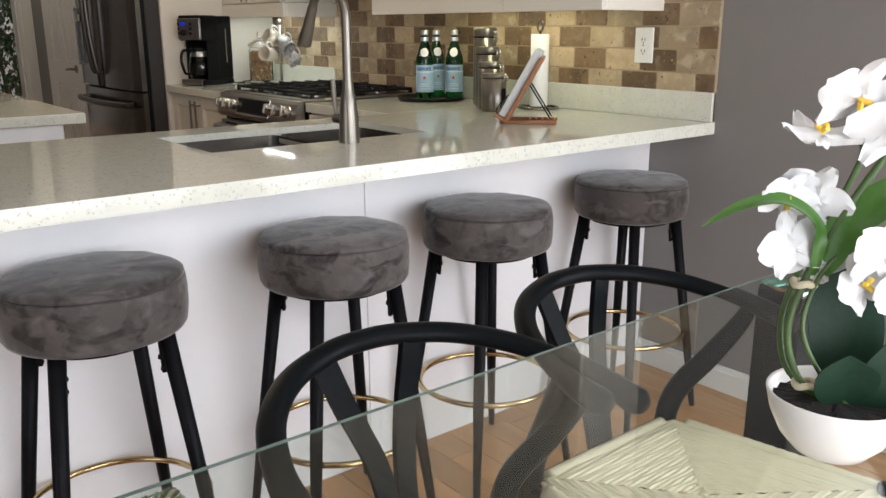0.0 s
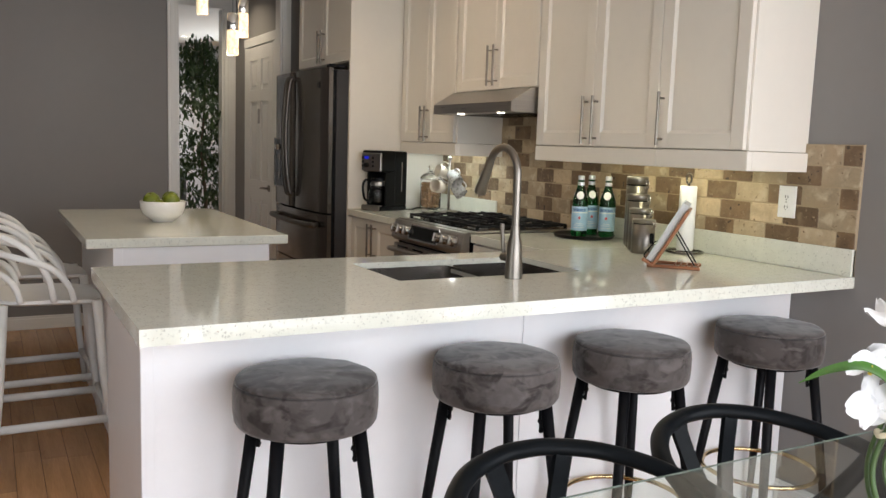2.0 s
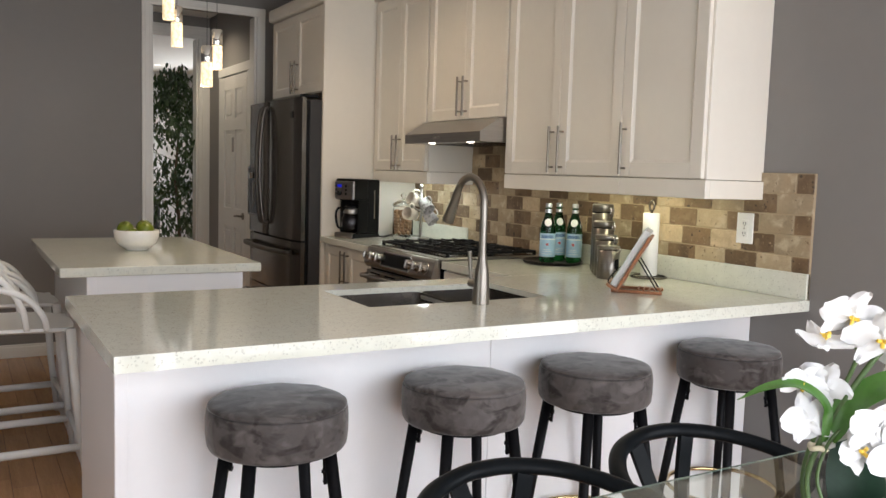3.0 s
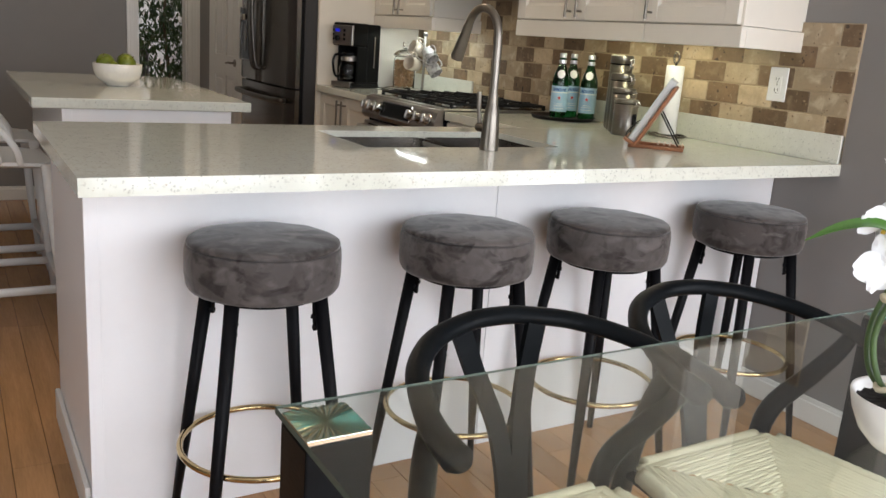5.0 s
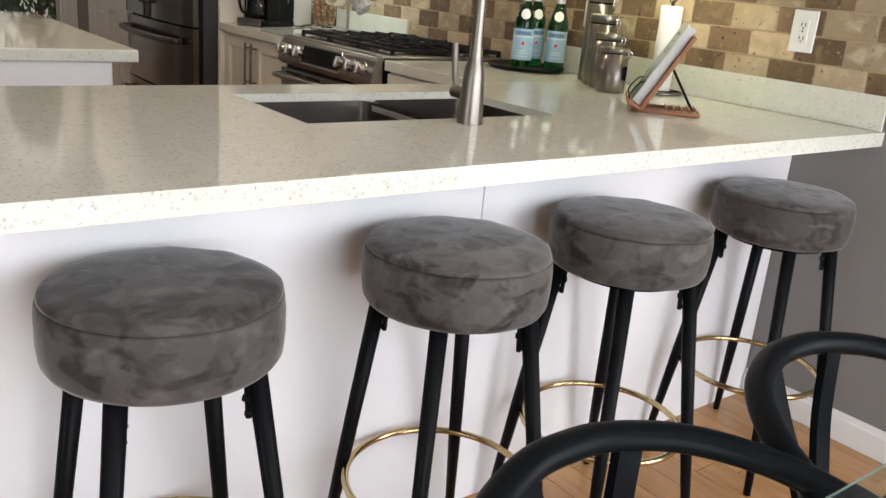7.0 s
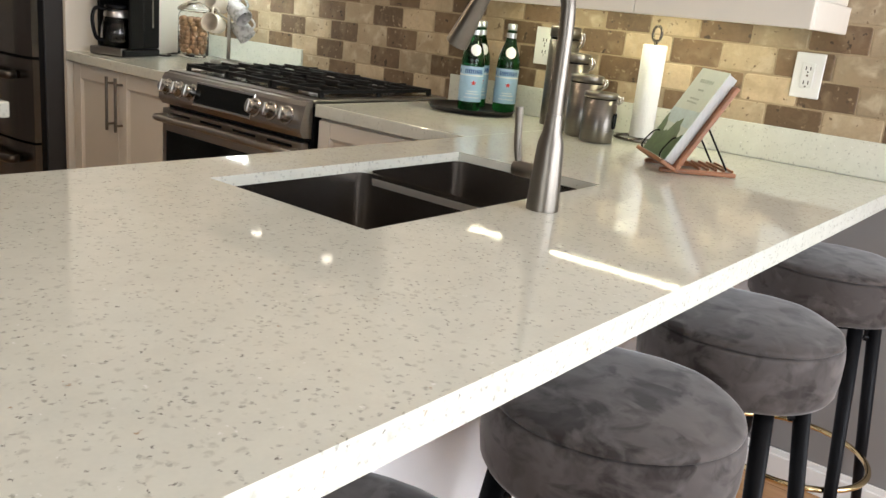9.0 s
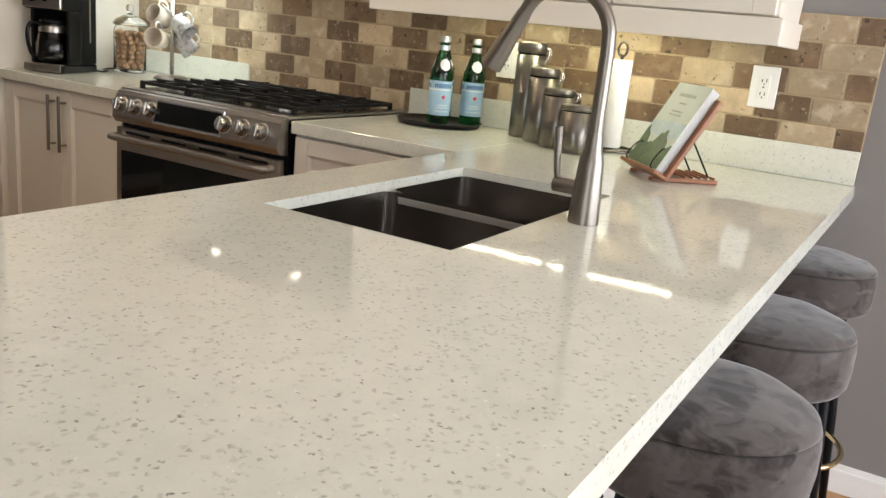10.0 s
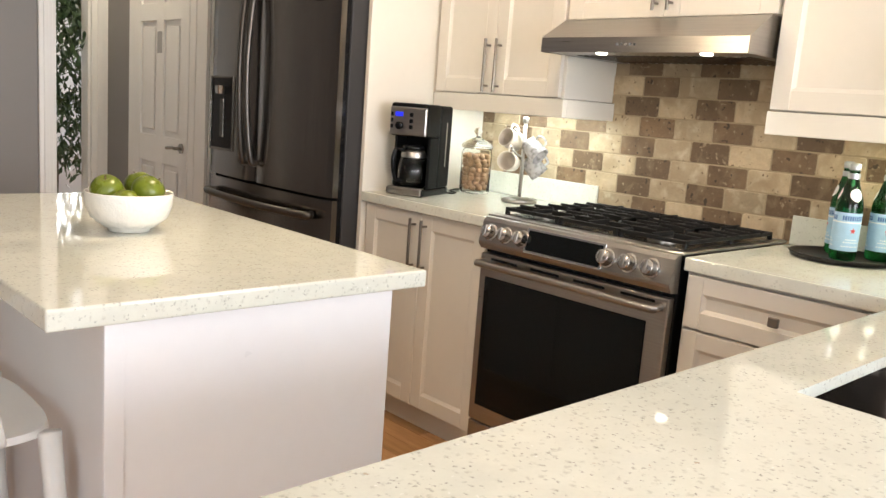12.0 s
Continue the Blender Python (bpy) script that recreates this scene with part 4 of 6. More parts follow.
# ---- dining table and chairs ----
def dining_table():
    x0, x1, y0, y1, zt = 0.305, 1.675, 0.08, 0.983, 0.741
    t = thing("dining_table", ((x0 + x1) / 2, (y0 + y1) / 2, FL), "clear glass dining table on black square legs", "table", world_coords=True)
    top = part("tabletop", box(x0, y0, zt - 0.010, x1, y1, zt), M["table_glass"], t, "clear tempered glass top")
    top.visible_shadow = False
    top.data.materials.append(M["green_edge"])
    for f in top.data.polygons:
        if abs(f.normal.z) < 0.5:
            f.material_index = 1
    w = 0.092
    for lx in (x0 + 0.006, x1 - w - 0.006):
        for ly in (y0 + 0.006, y1 - w - 0.006):
            leg = part("leg", box(lx, ly, FL, lx + w, ly + w, zt - 0.020, 0.003), M["black_wood"], t)
            plate = part("mirror_plate", box(lx + 0.001, ly + 0.001, zt - 0.0198, lx + w - 0.001, ly + w - 0.001, zt - 0.0125, 0.001), M["chrome"], leg, "starburst mirrored plate")
            bm = bmesh.new()
            cx, cy = lx + w / 2, ly + w / 2
            for k in range(28):
                a, b = 2 * math.pi * k / 28, 2 * math.pi * (k + 0.22) / 28
                def edge(u):
                    m = w * 0.48 / max(abs(math.cos(u)), abs(math.sin(u)))
                    return (cx + m * math.cos(u), cy + m * math.sin(u), zt - 0.0112 - 0.0008 * (k % 2))
                v = [bm.verts.new((cx, cy, zt - 0.0112)), bm.verts.new(edge(a)), bm.verts.new(edge(b))]
                bm.faces.new(v)
            r = bmesh.ops.extrude_face_region(bm, geom=bm.faces[:])
            bmesh.ops.translate(bm, verts=[e for e in r["geom"] if isinstance(e, bmesh.types.BMVert)], vec=(0, 0, -0.0008))
            part("starburst", bm, M["brass"], leg, "gold starburst rays")
            bm = bmesh.new()
            for k in range(28):
                u = 2 * math.pi * (k + 0.78) / 28
                m = w * 0.48 / max(abs(math.cos(u)), abs(math.sin(u)))
                add_tube(bm, [(cx, cy, zt - 0.0118), (cx + m * math.cos(u), cy + m * math.sin(u), zt - 0.0118)], [0.0003, 0.0016], 4)
            part("teal_rays", bm, M["teal"], leg, "teal mirrored rays")
    return t


dining_table()


def rush_seat(s, hw_f, hw_b, yf, yb, z):
    """A corded seat: four wedges of cords, each row following its own edge."""
    bm = bmesh.new()
    c = [Vector((-hw_f, yf, z)), Vector((hw_f, yf, z)), Vector((hw_b, yb, z)), Vector((-hw_b, yb, z))]
    mid = Vector((0, (yf + yb) / 2 + 0.005, z - 0.014))
    n = 26
    for k in range(4):
        a, b = c[k], c[(k + 1) % 4]
        prev = None
        for i in range(n * 2 + 1):
            t = i / (n * 2)
            p, q = a.lerp(mid, t), b.lerp(mid, t)
            lift = 0.0010 if i % 2 else -0.0006
            bulge = 0.012 * math.sin(min(1, t * 5) * math.pi / 2)
            row = [bm.verts.new(p.lerp(q, u) + Vector((0, 0, lift + bulge - 0.010 - 0.0015 * math.sin(9 * u + i)))) for u in (0, 0.2, 0.5, 0.8, 1)]
            if prev:
                for m in range(4):
                    try:
                        bm.faces.new((prev[m], prev[m + 1], row[m + 1], row[m]))
                    except ValueError:
                        pass
            prev = row
    # rolled edge
    part("seat_weave", bm, M["rush"], s, "woven cream paper-cord seat")
    bm = bmesh.new()
    for k in range(4):
        a, b = c[k], c[(k + 1) % 4]
        pts = [a.lerp(b, u / 40) + Vector((0, 0, -0.016)) for u in range(3, 38)]
        add_tube(bm, pts, [0.0165 if i % 2 else 0.0180 for i in range(len(pts))], 10)
    part("seat_edge", bm, M["rush"], s, "", True)


def wishbone_chair():
    s = thing("dining_chair", (0, 0, FL), "black wooden wishbone dining chair with a woven cream cord seat", "chair", "wishbone chairs")
    half = [(-0.268, -0.045, 0.688), (-0.270, 0.025, 0.702), (-0.256, 0.095, 0.720), (-0.218, 0.178, 0.738), (-0.150, 0.248, 0.752), (-0.065, 0.286, 0.760), (0, 0.293, 0.762)]
    pts = smooth_path(half + [(-x, y, z) for x, y, z in half[-2::-1]], 6)
    n = len(pts)
    rad = [0.0195 + 0.006 * max(0, 1 - min(i, n - 1 - i) / 10) for i in range(n)]
    rad[0] = rad[-1] = 0.015
    part("top_rail", tube(pts, rad, 14, flat=0.82), M["black_wood"], s, "bent black top rail with arms", True)
    rush_seat(s, 0.262, 0.195, -0.265, 0.165, 0.452)
    # splat: a fork of two prongs
    bm = bmesh.new()
    for sx in (-1, 1):
        cs = smooth_path([(sx * 0.014, 0.185, 0.43), (sx * 0.016, 0.20, 0.50), (sx * 0.026, 0.222, 0.58), (sx * 0.052, 0.252, 0.66), (sx * 0.082, 0.275, 0.752)], 5)
        prev = None
        for i, p in enumerate(cs):
            wid = 0.0165 + 0.004 * (i / len(cs))
            th = 0.006
            row = [bm.verts.new((p.x + dx * wid, p.y + dy * th, p.z)) for dx, dy in ((-1, -1), (1, -1), (1, 1), (-1, 1))]
            if prev:
                for m in range(4):
                    j = (m + 1) % 4
                    bm.faces.new((prev[m], prev[j], row[j], row[m]))
            else:
                bm.faces.new(row[::-1])
            prev = row
        bm.faces.new(prev)
    bmesh.ops.recalc_face_normals(bm, faces=bm.faces)
    part("splat", bm, M["black_wood"], s, "forked back splat", True)
    for sx in (-1, 1):
        p = smooth_path([(sx * 0.205, 0.235, 0.0), (sx * 0.20, 0.205, 0.22), (sx * 0.197, 0.185, 0.40), (sx * 0.203, 0.165, 0.50), (sx * 0.235, 0.110, 0.59), (sx * 0.258, 0.070, 0.66), (sx * 0.266, 0.050, 0.706)], 5)
        m = len(p)
        part("back_leg", tube(p, [0.0145 + 0.008 * math.sin(math.pi * i / (m - 1)) for i in range(m)], 12), M["black_wood"], s, "", True)
        part("front_leg", tube([(sx * 0.245, -0.255, 0.0), (sx * 0.243, -0.253, 0.2), (sx * 0.24, -0.25, 0.40), (sx * 0.24, -0.25, 0.462)], [0.012, 0.017, 0.0185, 0.0165], 14), M["black_wood"], s, "", True)
        part("side_stretcher", tube([(sx * 0.243, -0.25, 0.26), (sx * 0.20, 0.20, 0.24)], 0.0105, 10), M["black_wood"], s, "", True)
        part("side_rail", tube([(sx * 0.243, -0.25, 0.425), (sx * 0.198, 0.185, 0.425)], 0.011, 10), M["black_wood"], s, "", True)
    part("front_stretcher", tube([(-0.243, -0.253, 0.20), (0.243, -0.253, 0.20)], 0.0105, 10), M["black_wood"], s, "", True)
    part("back_stretcher", tube([(-0.20, 0.205, 0.20), (0.20, 0.205, 0.20)], 0.0105, 10), M["black_wood"], s, "", True)
    part("back_rail", tube([(-0.197, 0.187, 0.425), (0.197, 0.187, 0.425)], 0.013, 10), M["black_wood"], s, "", True)
    return s


ch = wishbone_chair()
ch.matrix_basis = pose(0.784, 0.887, FL, 0, 0, 0)
copy_thing(ch, pose(1.279, 0.918, FL, 0, 0, 0))


# ---- white moulded stools at the island ----
def white_stool():
    s = thing("island_stool", (0, 0, FL), "white moulded plastic counter stool with a looping open back", "stool", "white island stools")
    # seat faces +x, back at -x
    bm = bmesh.new()
    n = 40
    rings = []
    for f, z in ((0.0, 0.640), (0.55, 0.640), (0.92, 0.646), (1.0, 0.655), (0.985, 0.668), (0.90, 0.664), (0.6, 0.655), (0.0, 0.650)):
        if f == 0:
            rings.append([bm.verts.new((0.03, 0, z))])
            continue
        ring = []
        for k in range(n):
            a = 2 * math.pi * k / n
            c, d = math.cos(a), math.sin(a)
            px = math.copysign(abs(c) ** 0.6, c) * 0.205 * f + 0.03
            py = math.copysign(abs(d) ** 0.6, d) * 0.225 * f
            ring.append(bm.verts.new((px, py, z - 0.012 * (px / 0.2) ** 2 * (1 if px > 0 else 0))))
        rings.append(ring)
    for a, b in zip(rings, rings[1:]):
        for k in range(n):
            j = (k + 1) % n
            if len(a) == 1:
                bm.faces.new((a[0], b[j], b[k]))
            elif len(b) == 1:
                bm.faces.new((a[k], a[j], b[0]))
            else:
                bm.faces.new((a[k], a[j], b[j], b[k]))
    bmesh.ops.recalc_face_normals(bm, faces=bm.faces)
    part("seat", bm, M["white_plastic"], s, "", True)
    for sx in (-1, 1):
        for sy in (-1, 1):
            part("leg", tube([(0.03 + sx * 0.175, sy * 0.195, 0.652), (0.03 + sx * 0.195, sy * 0.215, 0.32), (0.03 + sx * 0.225, sy * 0.235, 0.0)], [0.021, 0.017, 0.0125], 12), M["white_plastic"], s, "", True)
    for z, sx in ((0.175, 1), (0.205, -1)):
        part("footrest", tube([(0.03 + sx * 0.209, -0.226, z), (0.03 + sx * 0.209, 0.226, z)], 0.0125, 10, flat=1.4), M["white_plastic"], s, "", True)
    for sy in (-1, 1):
        part("footrest", tube([(-0.182, sy * 0.226, 0.150), (0.242, sy * 0.226, 0.150)], 0.0125, 10, flat=1.4), M["white_plastic"], s, "", True)
    loops = [
        [(0.115, -0.220, 0.655), (0.095, -0.230, 0.725), (0.03, -0.236, 0.800), (-0.09, -0.230, 0.845), (-0.19, -0.145, 0.866), (-0.225, 0, 0.872)],
        [(0.040, -0.222, 0.660), (0.020, -0.230, 0.760), (-0.04, -0.230, 0.860), (-0.12, -0.208, 0.918), (-0.205, -0.12, 0.944), (-0.235, 0, 0.950)],
        [(-0.08, -0.220, 0.660), (-0.10, -0.214, 0.725), (-0.14, -0.185, 0.770), (-0.195, -0.10, 0.788), (-0.205, 0, 0.790)],
    ]
    for half in loops:
        pts = smooth_path(half + [(x, -y, z) for x, y, z in half[-2::-1]], 6)
        part("back_loop", tube(pts, 0.0108, 10, flat=1.25), M["white_plastic"], s, "", True)
    return s


ws = white_stool()
ws.matrix_basis = pose(0.070, 3.77, FL, 0, 0, 0)
copy_thing(ws, pose(0.075, 4.45, FL, 0, 0, 2))


# ---- things on the counters ----
M["bottle_green"] = glass("green_bottle_glass", (0.02, 0.22, 0.06), 0.02, 1.5)
M["label_blue"] = material("pale_blue_label", (0.36, 0.55, 0.70), 0.45, vary=0.1, scale=30)
M["label_navy"] = material("navy_print", (0.03, 0.09, 0.28), 0.5)
M["label_white"] = material("white_label", (0.78, 0.80, 0.78), 0.45, vary=0.05, scale=40)
M["red_print"] = material("red_print", (0.62, 0.05, 0.04), 0.5)
M["cap"] = material("silver_cap", (0.55, 0.58, 0.60), 0.3, 0.7)
M["tray"] = material("dark_brown_tray", (0.007, 0.005, 0.004), 0.5, vary=0.3, scale=15)


def arc_band(bm, r, z0, z1, a0, a1, n=16, th=0.0006):
    v = []
    for k in range(n + 1):
        a = radians(a0 + (a1 - a0) * k / n)
        v.append((bm.verts.new((r * math.cos(a), r * math.sin(a), z0)), bm.verts.new((r * math.cos(a), r * math.sin(a), z1))))
    for a, b in zip(v, v[1:]):
        bm.faces.new((a[0], b[0], b[1], a[1]))
    return bm


def bottle():
    b = thing("water_bottle", (0, 0, 0), "green glass mineral water bottle with a pale blue label", "bottle", "water bottles")
    prof = [(0, 0.002), (0.030, 0), (0.036, 0.004), (0.0375, 0.012), (0.0375, 0.158), (0.036, 0.172), (0.031, 0.190), (0.0235, 0.212), (0.0175, 0.232), (0.0148, 0.248), (0.0140, 0.262), (0.0155, 0.264), (0.0155, 0.268), (0.0135, 0.270)]
    part("glass_body", lathe(prof, 32), M["bottle_green"], b, "", True)
    part("cap", lathe([(0.0155, 0), (0.0158, 0.004), (0.0155, 0.018), (0.012, 0.021), (0, 0.021)], 24, (0, 0, 0.2645)), M["cap"], b, "silver screw cap", True)
    lab = part("label_sticker", arc_band(bmesh.new(), 0.0379, 0.030, 0.142, 0, 360, 40), M["label_blue"], b, "pale blue paper label", True)
    part("label_band", arc_band(bmesh.new(), 0.0381, 0.112, 0.116, 0, 360, 40), M["label_white"], lab)
    for c in (-150, -30, 90):
        bm = bmesh.new()
        for k in range(10):
            arc_band(bm, 0.0382, 0.120, 0.133, c - 48 + k * 9.6, c - 48 + k * 9.6 + 6.4, 2)
        part("lettering_bars", bm, M["label_navy"], lab)
        bm = bmesh.new()
        for z, w in ((0.062, 26), (0.054, 34), (0.042, 40)):
            for k in range(7):
                arc_band(bm, 0.0382, z, z + 0.0035, c - w + k * w * 2 / 7, c - w + k * w * 2 / 7 + w * 0.2, 2)
        part("small_print", bm, M["label_white"], lab)
        bm = bmesh.new()
        v = []
        for k in range(10):
            rr = 0.0095 if k % 2 == 0 else 0.0042
            a = math.pi / 2 + k * math.pi / 5
            ang = radians(c) + rr * math.cos(a) / 0.0382
            v.append(bm.verts.new((0.0384 * math.cos(ang), 0.0384 * math.sin(ang), 0.090 + rr * math.sin(a))))
        bm.faces.new(v)
        part("star", bm, M["red_print"], lab, "red star mark")
        bm = bmesh.new()
        rows = []
        for q in range(7):
            z = 0.176 + 0.036 * q / 6
            half = 0.0175 * math.sqrt(max(0.02, 1 - ((z - 0.194) / 0.0185) ** 2))
            r = 0.0362 - 0.0052 * (z - 0.172) / 0.018 if z < 0.190 else 0.0312 - 0.0075 * (z - 0.190) / 0.022
            rows.append([bm.verts.new(((r + 0.0008) * math.cos(radians(c) + half * u / r), (r + 0.0008) * math.sin(radians(c) + half * u / r), z)) for u in (-1, -0.5, 0, 0.5, 1)])
        for a, d in zip(rows, rows[1:]):
            for k in range(4):
                bm.faces.new((a[k], a[k + 1], d[k + 1], d[k]))
        part("neck_label", bm, M["label_white"], b, "oval white neck label", True)
    part("neck_band", arc_band(bmesh.new(), 0.0163, 0.240, 0.256, 0, 360, 24), M["cap"], b)
    return b


tr = thing("serving_tray", (2.375, 3.03, CT), "round dark brown tray on the worktop", "tray")
part("tray_dish", lathe([(0, 0.004), (0.125, 0.001), (0.138, 0.004), (0.144, 0.015), (0.148, 0.0165), (0.146, 0.018), (0.140, 0.016), (0.135, 0.009), (0, 0.008)], 48), M["tray"], tr, "", True)
bt = bottle()
bt.matrix_basis = pose(2.325, 3.006, CT + 0.0095, 0, 0, 20)
copy_thing(bt, pose(2.440, 2.947, CT + 0.0095, 0, 0, 14))
copy_thing(bt, pose(2.437, 3.067, CT + 0.0095, 0, 0, 33))


M["canister_steel"] = material("canister_steel", (0.20, 0.184, 0.162), 0.30, 1.0, vary=0.1, scale=6, stretch=(1, 1, 30), bump=0.02, bump_scale=80)


def canister(x, y, r, h):
    c = thing("canister", (x, y, CT), "brushed steel canister with a clear-banded lid", "canister", "steel canisters", rz=-86)
    part("canister_body", lathe([(0, 0.001), (r - 0.002, 0.001), (r, 0.004), (r, h * 0.86), (r - 0.003, h * 0.865)], 36), M["canister_steel"], c, "", True)
    part("seal", lathe([(r - 0.003, h * 0.862), (r - 0.003, h * 0.885)], 36), M["black_plastic"], c, "dark lid seal", True)
    part("lid", lathe([(r - 0.002, h * 0.885), (r + 0.001, h * 0.888), (r + 0.001, h * 0.985), (r - 0.002, h - 0.001), (r - 0.008, h), (0, h - 0.001)], 36), M["canister_steel"], c, "steel lid", True)
    part("window", box(r * 0.93, -0.009, h * 0.30, r + 0.002, 0.009, h * 0.62, 0.007, 3), M["black_glass"], c, "dark oval window")
    bm = tube(smooth_path([(r, -0.012, h * 0.80), (r + 0.012, -0.010, h * 0.84), (r + 0.014, -0.008, h * 0.93), (r + 0.002, -0.006, h * 0.95)]), 0.0022, 8)
    add_tube(bm, smooth_path([(r, 0.012, h * 0.80), (r + 0.012, 0.010, h * 0.84), (r + 0.014, 0.008, h * 0.93), (r + 0.002, 0.006, h * 0.95)]), 0.0022, 8)
    part("clasp", bm, M["chrome"], c, "", True)
    return c


for x, y, h in ((2.425, 2.735, 0.305), (2.365, 2.655, 0.232), (2.305, 2.570, 0.178), (2.248, 2.485, 0.140)):
    canister(x, y, 0.047, h)


def towel_holder(x, y):
    t = thing("paper_towel_holder", (x, y, CT), "steel paper towel holder with a white roll", "towel holder")
    part("base_ring", tube([(0.075 * math.cos(2 * math.pi * k / 40), 0.075 * math.sin(2 * math.pi * k / 40), 0.006) for k in range(40)], 0.005, 8, True), M["dark_steel"], t, "", True)
    part("base_bar", tube([(-0.075, 0, 0.006), (0.075, 0, 0.006)], 0.004, 8), M["dark_steel"], t, "", True)
    part("post", tube([(0, 0, 0.006), (0, 0, 0.295)], 0.005, 10), M["dark_steel"], t, "", True)
    part("top_loop", tube([(0.0, 0.014 * math.cos(a), 0.311 + 0.022 * math.sin(a)) for a in [2 * math.pi * k / 24 for k in range(24)]], 0.004, 8, True), M["dark_steel"], t, "", True)
    part("paper_roll", lathe([(0.012, 0.0), (0.033, 0.0), (0.0345, 0.004), (0.035, 0.265), (0.033, 0.268), (0.012, 0.268)], 36, (0, 0, 0.012), cap=False), material("paper_towel", (0.70, 0.69, 0.66), 0.9, vary=0.04, scale=20, bump=0.35, bump_scale=160), t, "white quilted paper roll", True)


towel_holder(2.440, 2.440)


def recipe_stand():
    W = material("acacia_wood", (0.26, 0.105, 0.045), 0.4, vary=0.3, scale=7, stretch=(1, 1, 8))
    s = thing("cookbook_stand", (2.035, 2.185, CT), "brown wooden cookbook stand with wire page holders", "book stand", rz=222)
    lean = Matrix.Rotation(radians(-29), 4, "X")
    place = Matrix.Translation((0, 0, 0.018)) @ lean
    w = 0.105

    def leaned(bm):
        bmesh.ops.transform(bm, matrix=place, verts=bm.verts)
        return bm
    part("back_board", leaned(box(-w, 0.0, 0, w, 0.012, 0.226, 0.003)), W, s)
    part("ledge", leaned(box(-w, -0.038, -0.008, w, 0.010, 0.002, 0.003)), W, s)
    for x in (-0.06, 0.06):
        part("foot_rail", box(x - 0.008, -0.02, 0.001, x + 0.008, 0.165, 0.012, 0.003), W, s)
    for k in range(5):
        part("notch_bar", box(-0.06, 0.075 + k * 0.02, 0.0122, 0.06, 0.080 + k * 0.02, 0.018, 0.001), W, s)
    for x in (-0.05, 0.05):
        part("strut", tube([(x, 0.075, 0.125), (x, 0.145, 0.016)], 0.0025, 8), M["black_metal"], s, "black wire strut", True)
    for sx in (-1, 1):
        bm = bmesh.new()
        add_tube(bm, smooth_path([(sx * 0.075, -0.004, 0.002), (sx * 0.075, -0.038, 0.006), (sx * 0.072, -0.036, 0.050), (sx * 0.060, -0.022, 0.062), (sx * 0.045, -0.016, 0.060)]), 0.0018, 8)
        part("page_wire", leaned(bm), M["black_metal"], s, "", True)
    b = thing("cookbook", (2.035, 2.185, CT), "closed cookbook with a pale green landscape cover on a stand", "book", rz=222)
    bm = box(-0.088, -0.024, 0.0035, 0.088, -0.0008, 0.240, 0.002)
    part("page_block", leaned(bm), material("book_paper", (0.52, 0.52, 0.50), 0.7, vary=0.1, scale=3, stretch=(1, 60, 1)), b, "white page block")
    cover = part("cover", leaned(box(-0.090, -0.0262, 0.003, 0.090, -0.0242, 0.243, 0.0008)), material("pale_sage_cover", (0.58, 0.66, 0.60), 0.35, vary=0.08, scale=12), b, "pale sage green cover")
    land = bmesh.new()
    top = [(-0.0895 + 0.179 * k / 20, 0.085 + 0.022 * math.sin(k * 0.55 + 1.2) + 0.006 * math.sin(k * 2.1)) for k in range(21)]
    vs = [land.verts.new((x, -0.0268, z)) for x, z in [(-0.0895, 0.004)] + top + [(0.0895, 0.004)]]
    land.faces.new(vs)
    part("printed_landscape", leaned(land), material("printed_dark_green", (0.08, 0.14, 0.06), 0.35, vary=0.6, scale=40), cover, "printed dark green hills")
    lake = bmesh.new()
    vs = [lake.verts.new((x, -0.0265, z)) for x, z in ((-0.0895, 0.09), (0.0895, 0.09), (0.0895, 0.135), (-0.0895, 0.128))]
    lake.faces.new(vs)
    part("printed_sky", leaned(lake), material("printed_pale_blue", (0.50, 0.64, 0.66), 0.35, vary=0.2, scale=20), cover)
    bars = bmesh.new()
    for z, hw in ((0.205, 0.045), (0.184, 0.018), (0.160, 0.030), (0.150, 0.034)):
        for k in range(6):
            x0 = -hw + 2 * hw * k / 6
            add_box(bars, x0, -0.0269, z, x0 + 2 * hw / 6 * 0.7, -0.0263, z + (0.009 if z > 0.2 else 0.004))
    part("title_bars", leaned(bars), material("grey_green_print", (0.34, 0.42, 0.36), 0.5), cover)


recipe_stand()


M["coffee_black"] = material("matt_black_plastic", (0.004, 0.004, 0.004), 0.5, spec=0.15, vary=0.1, scale=20)


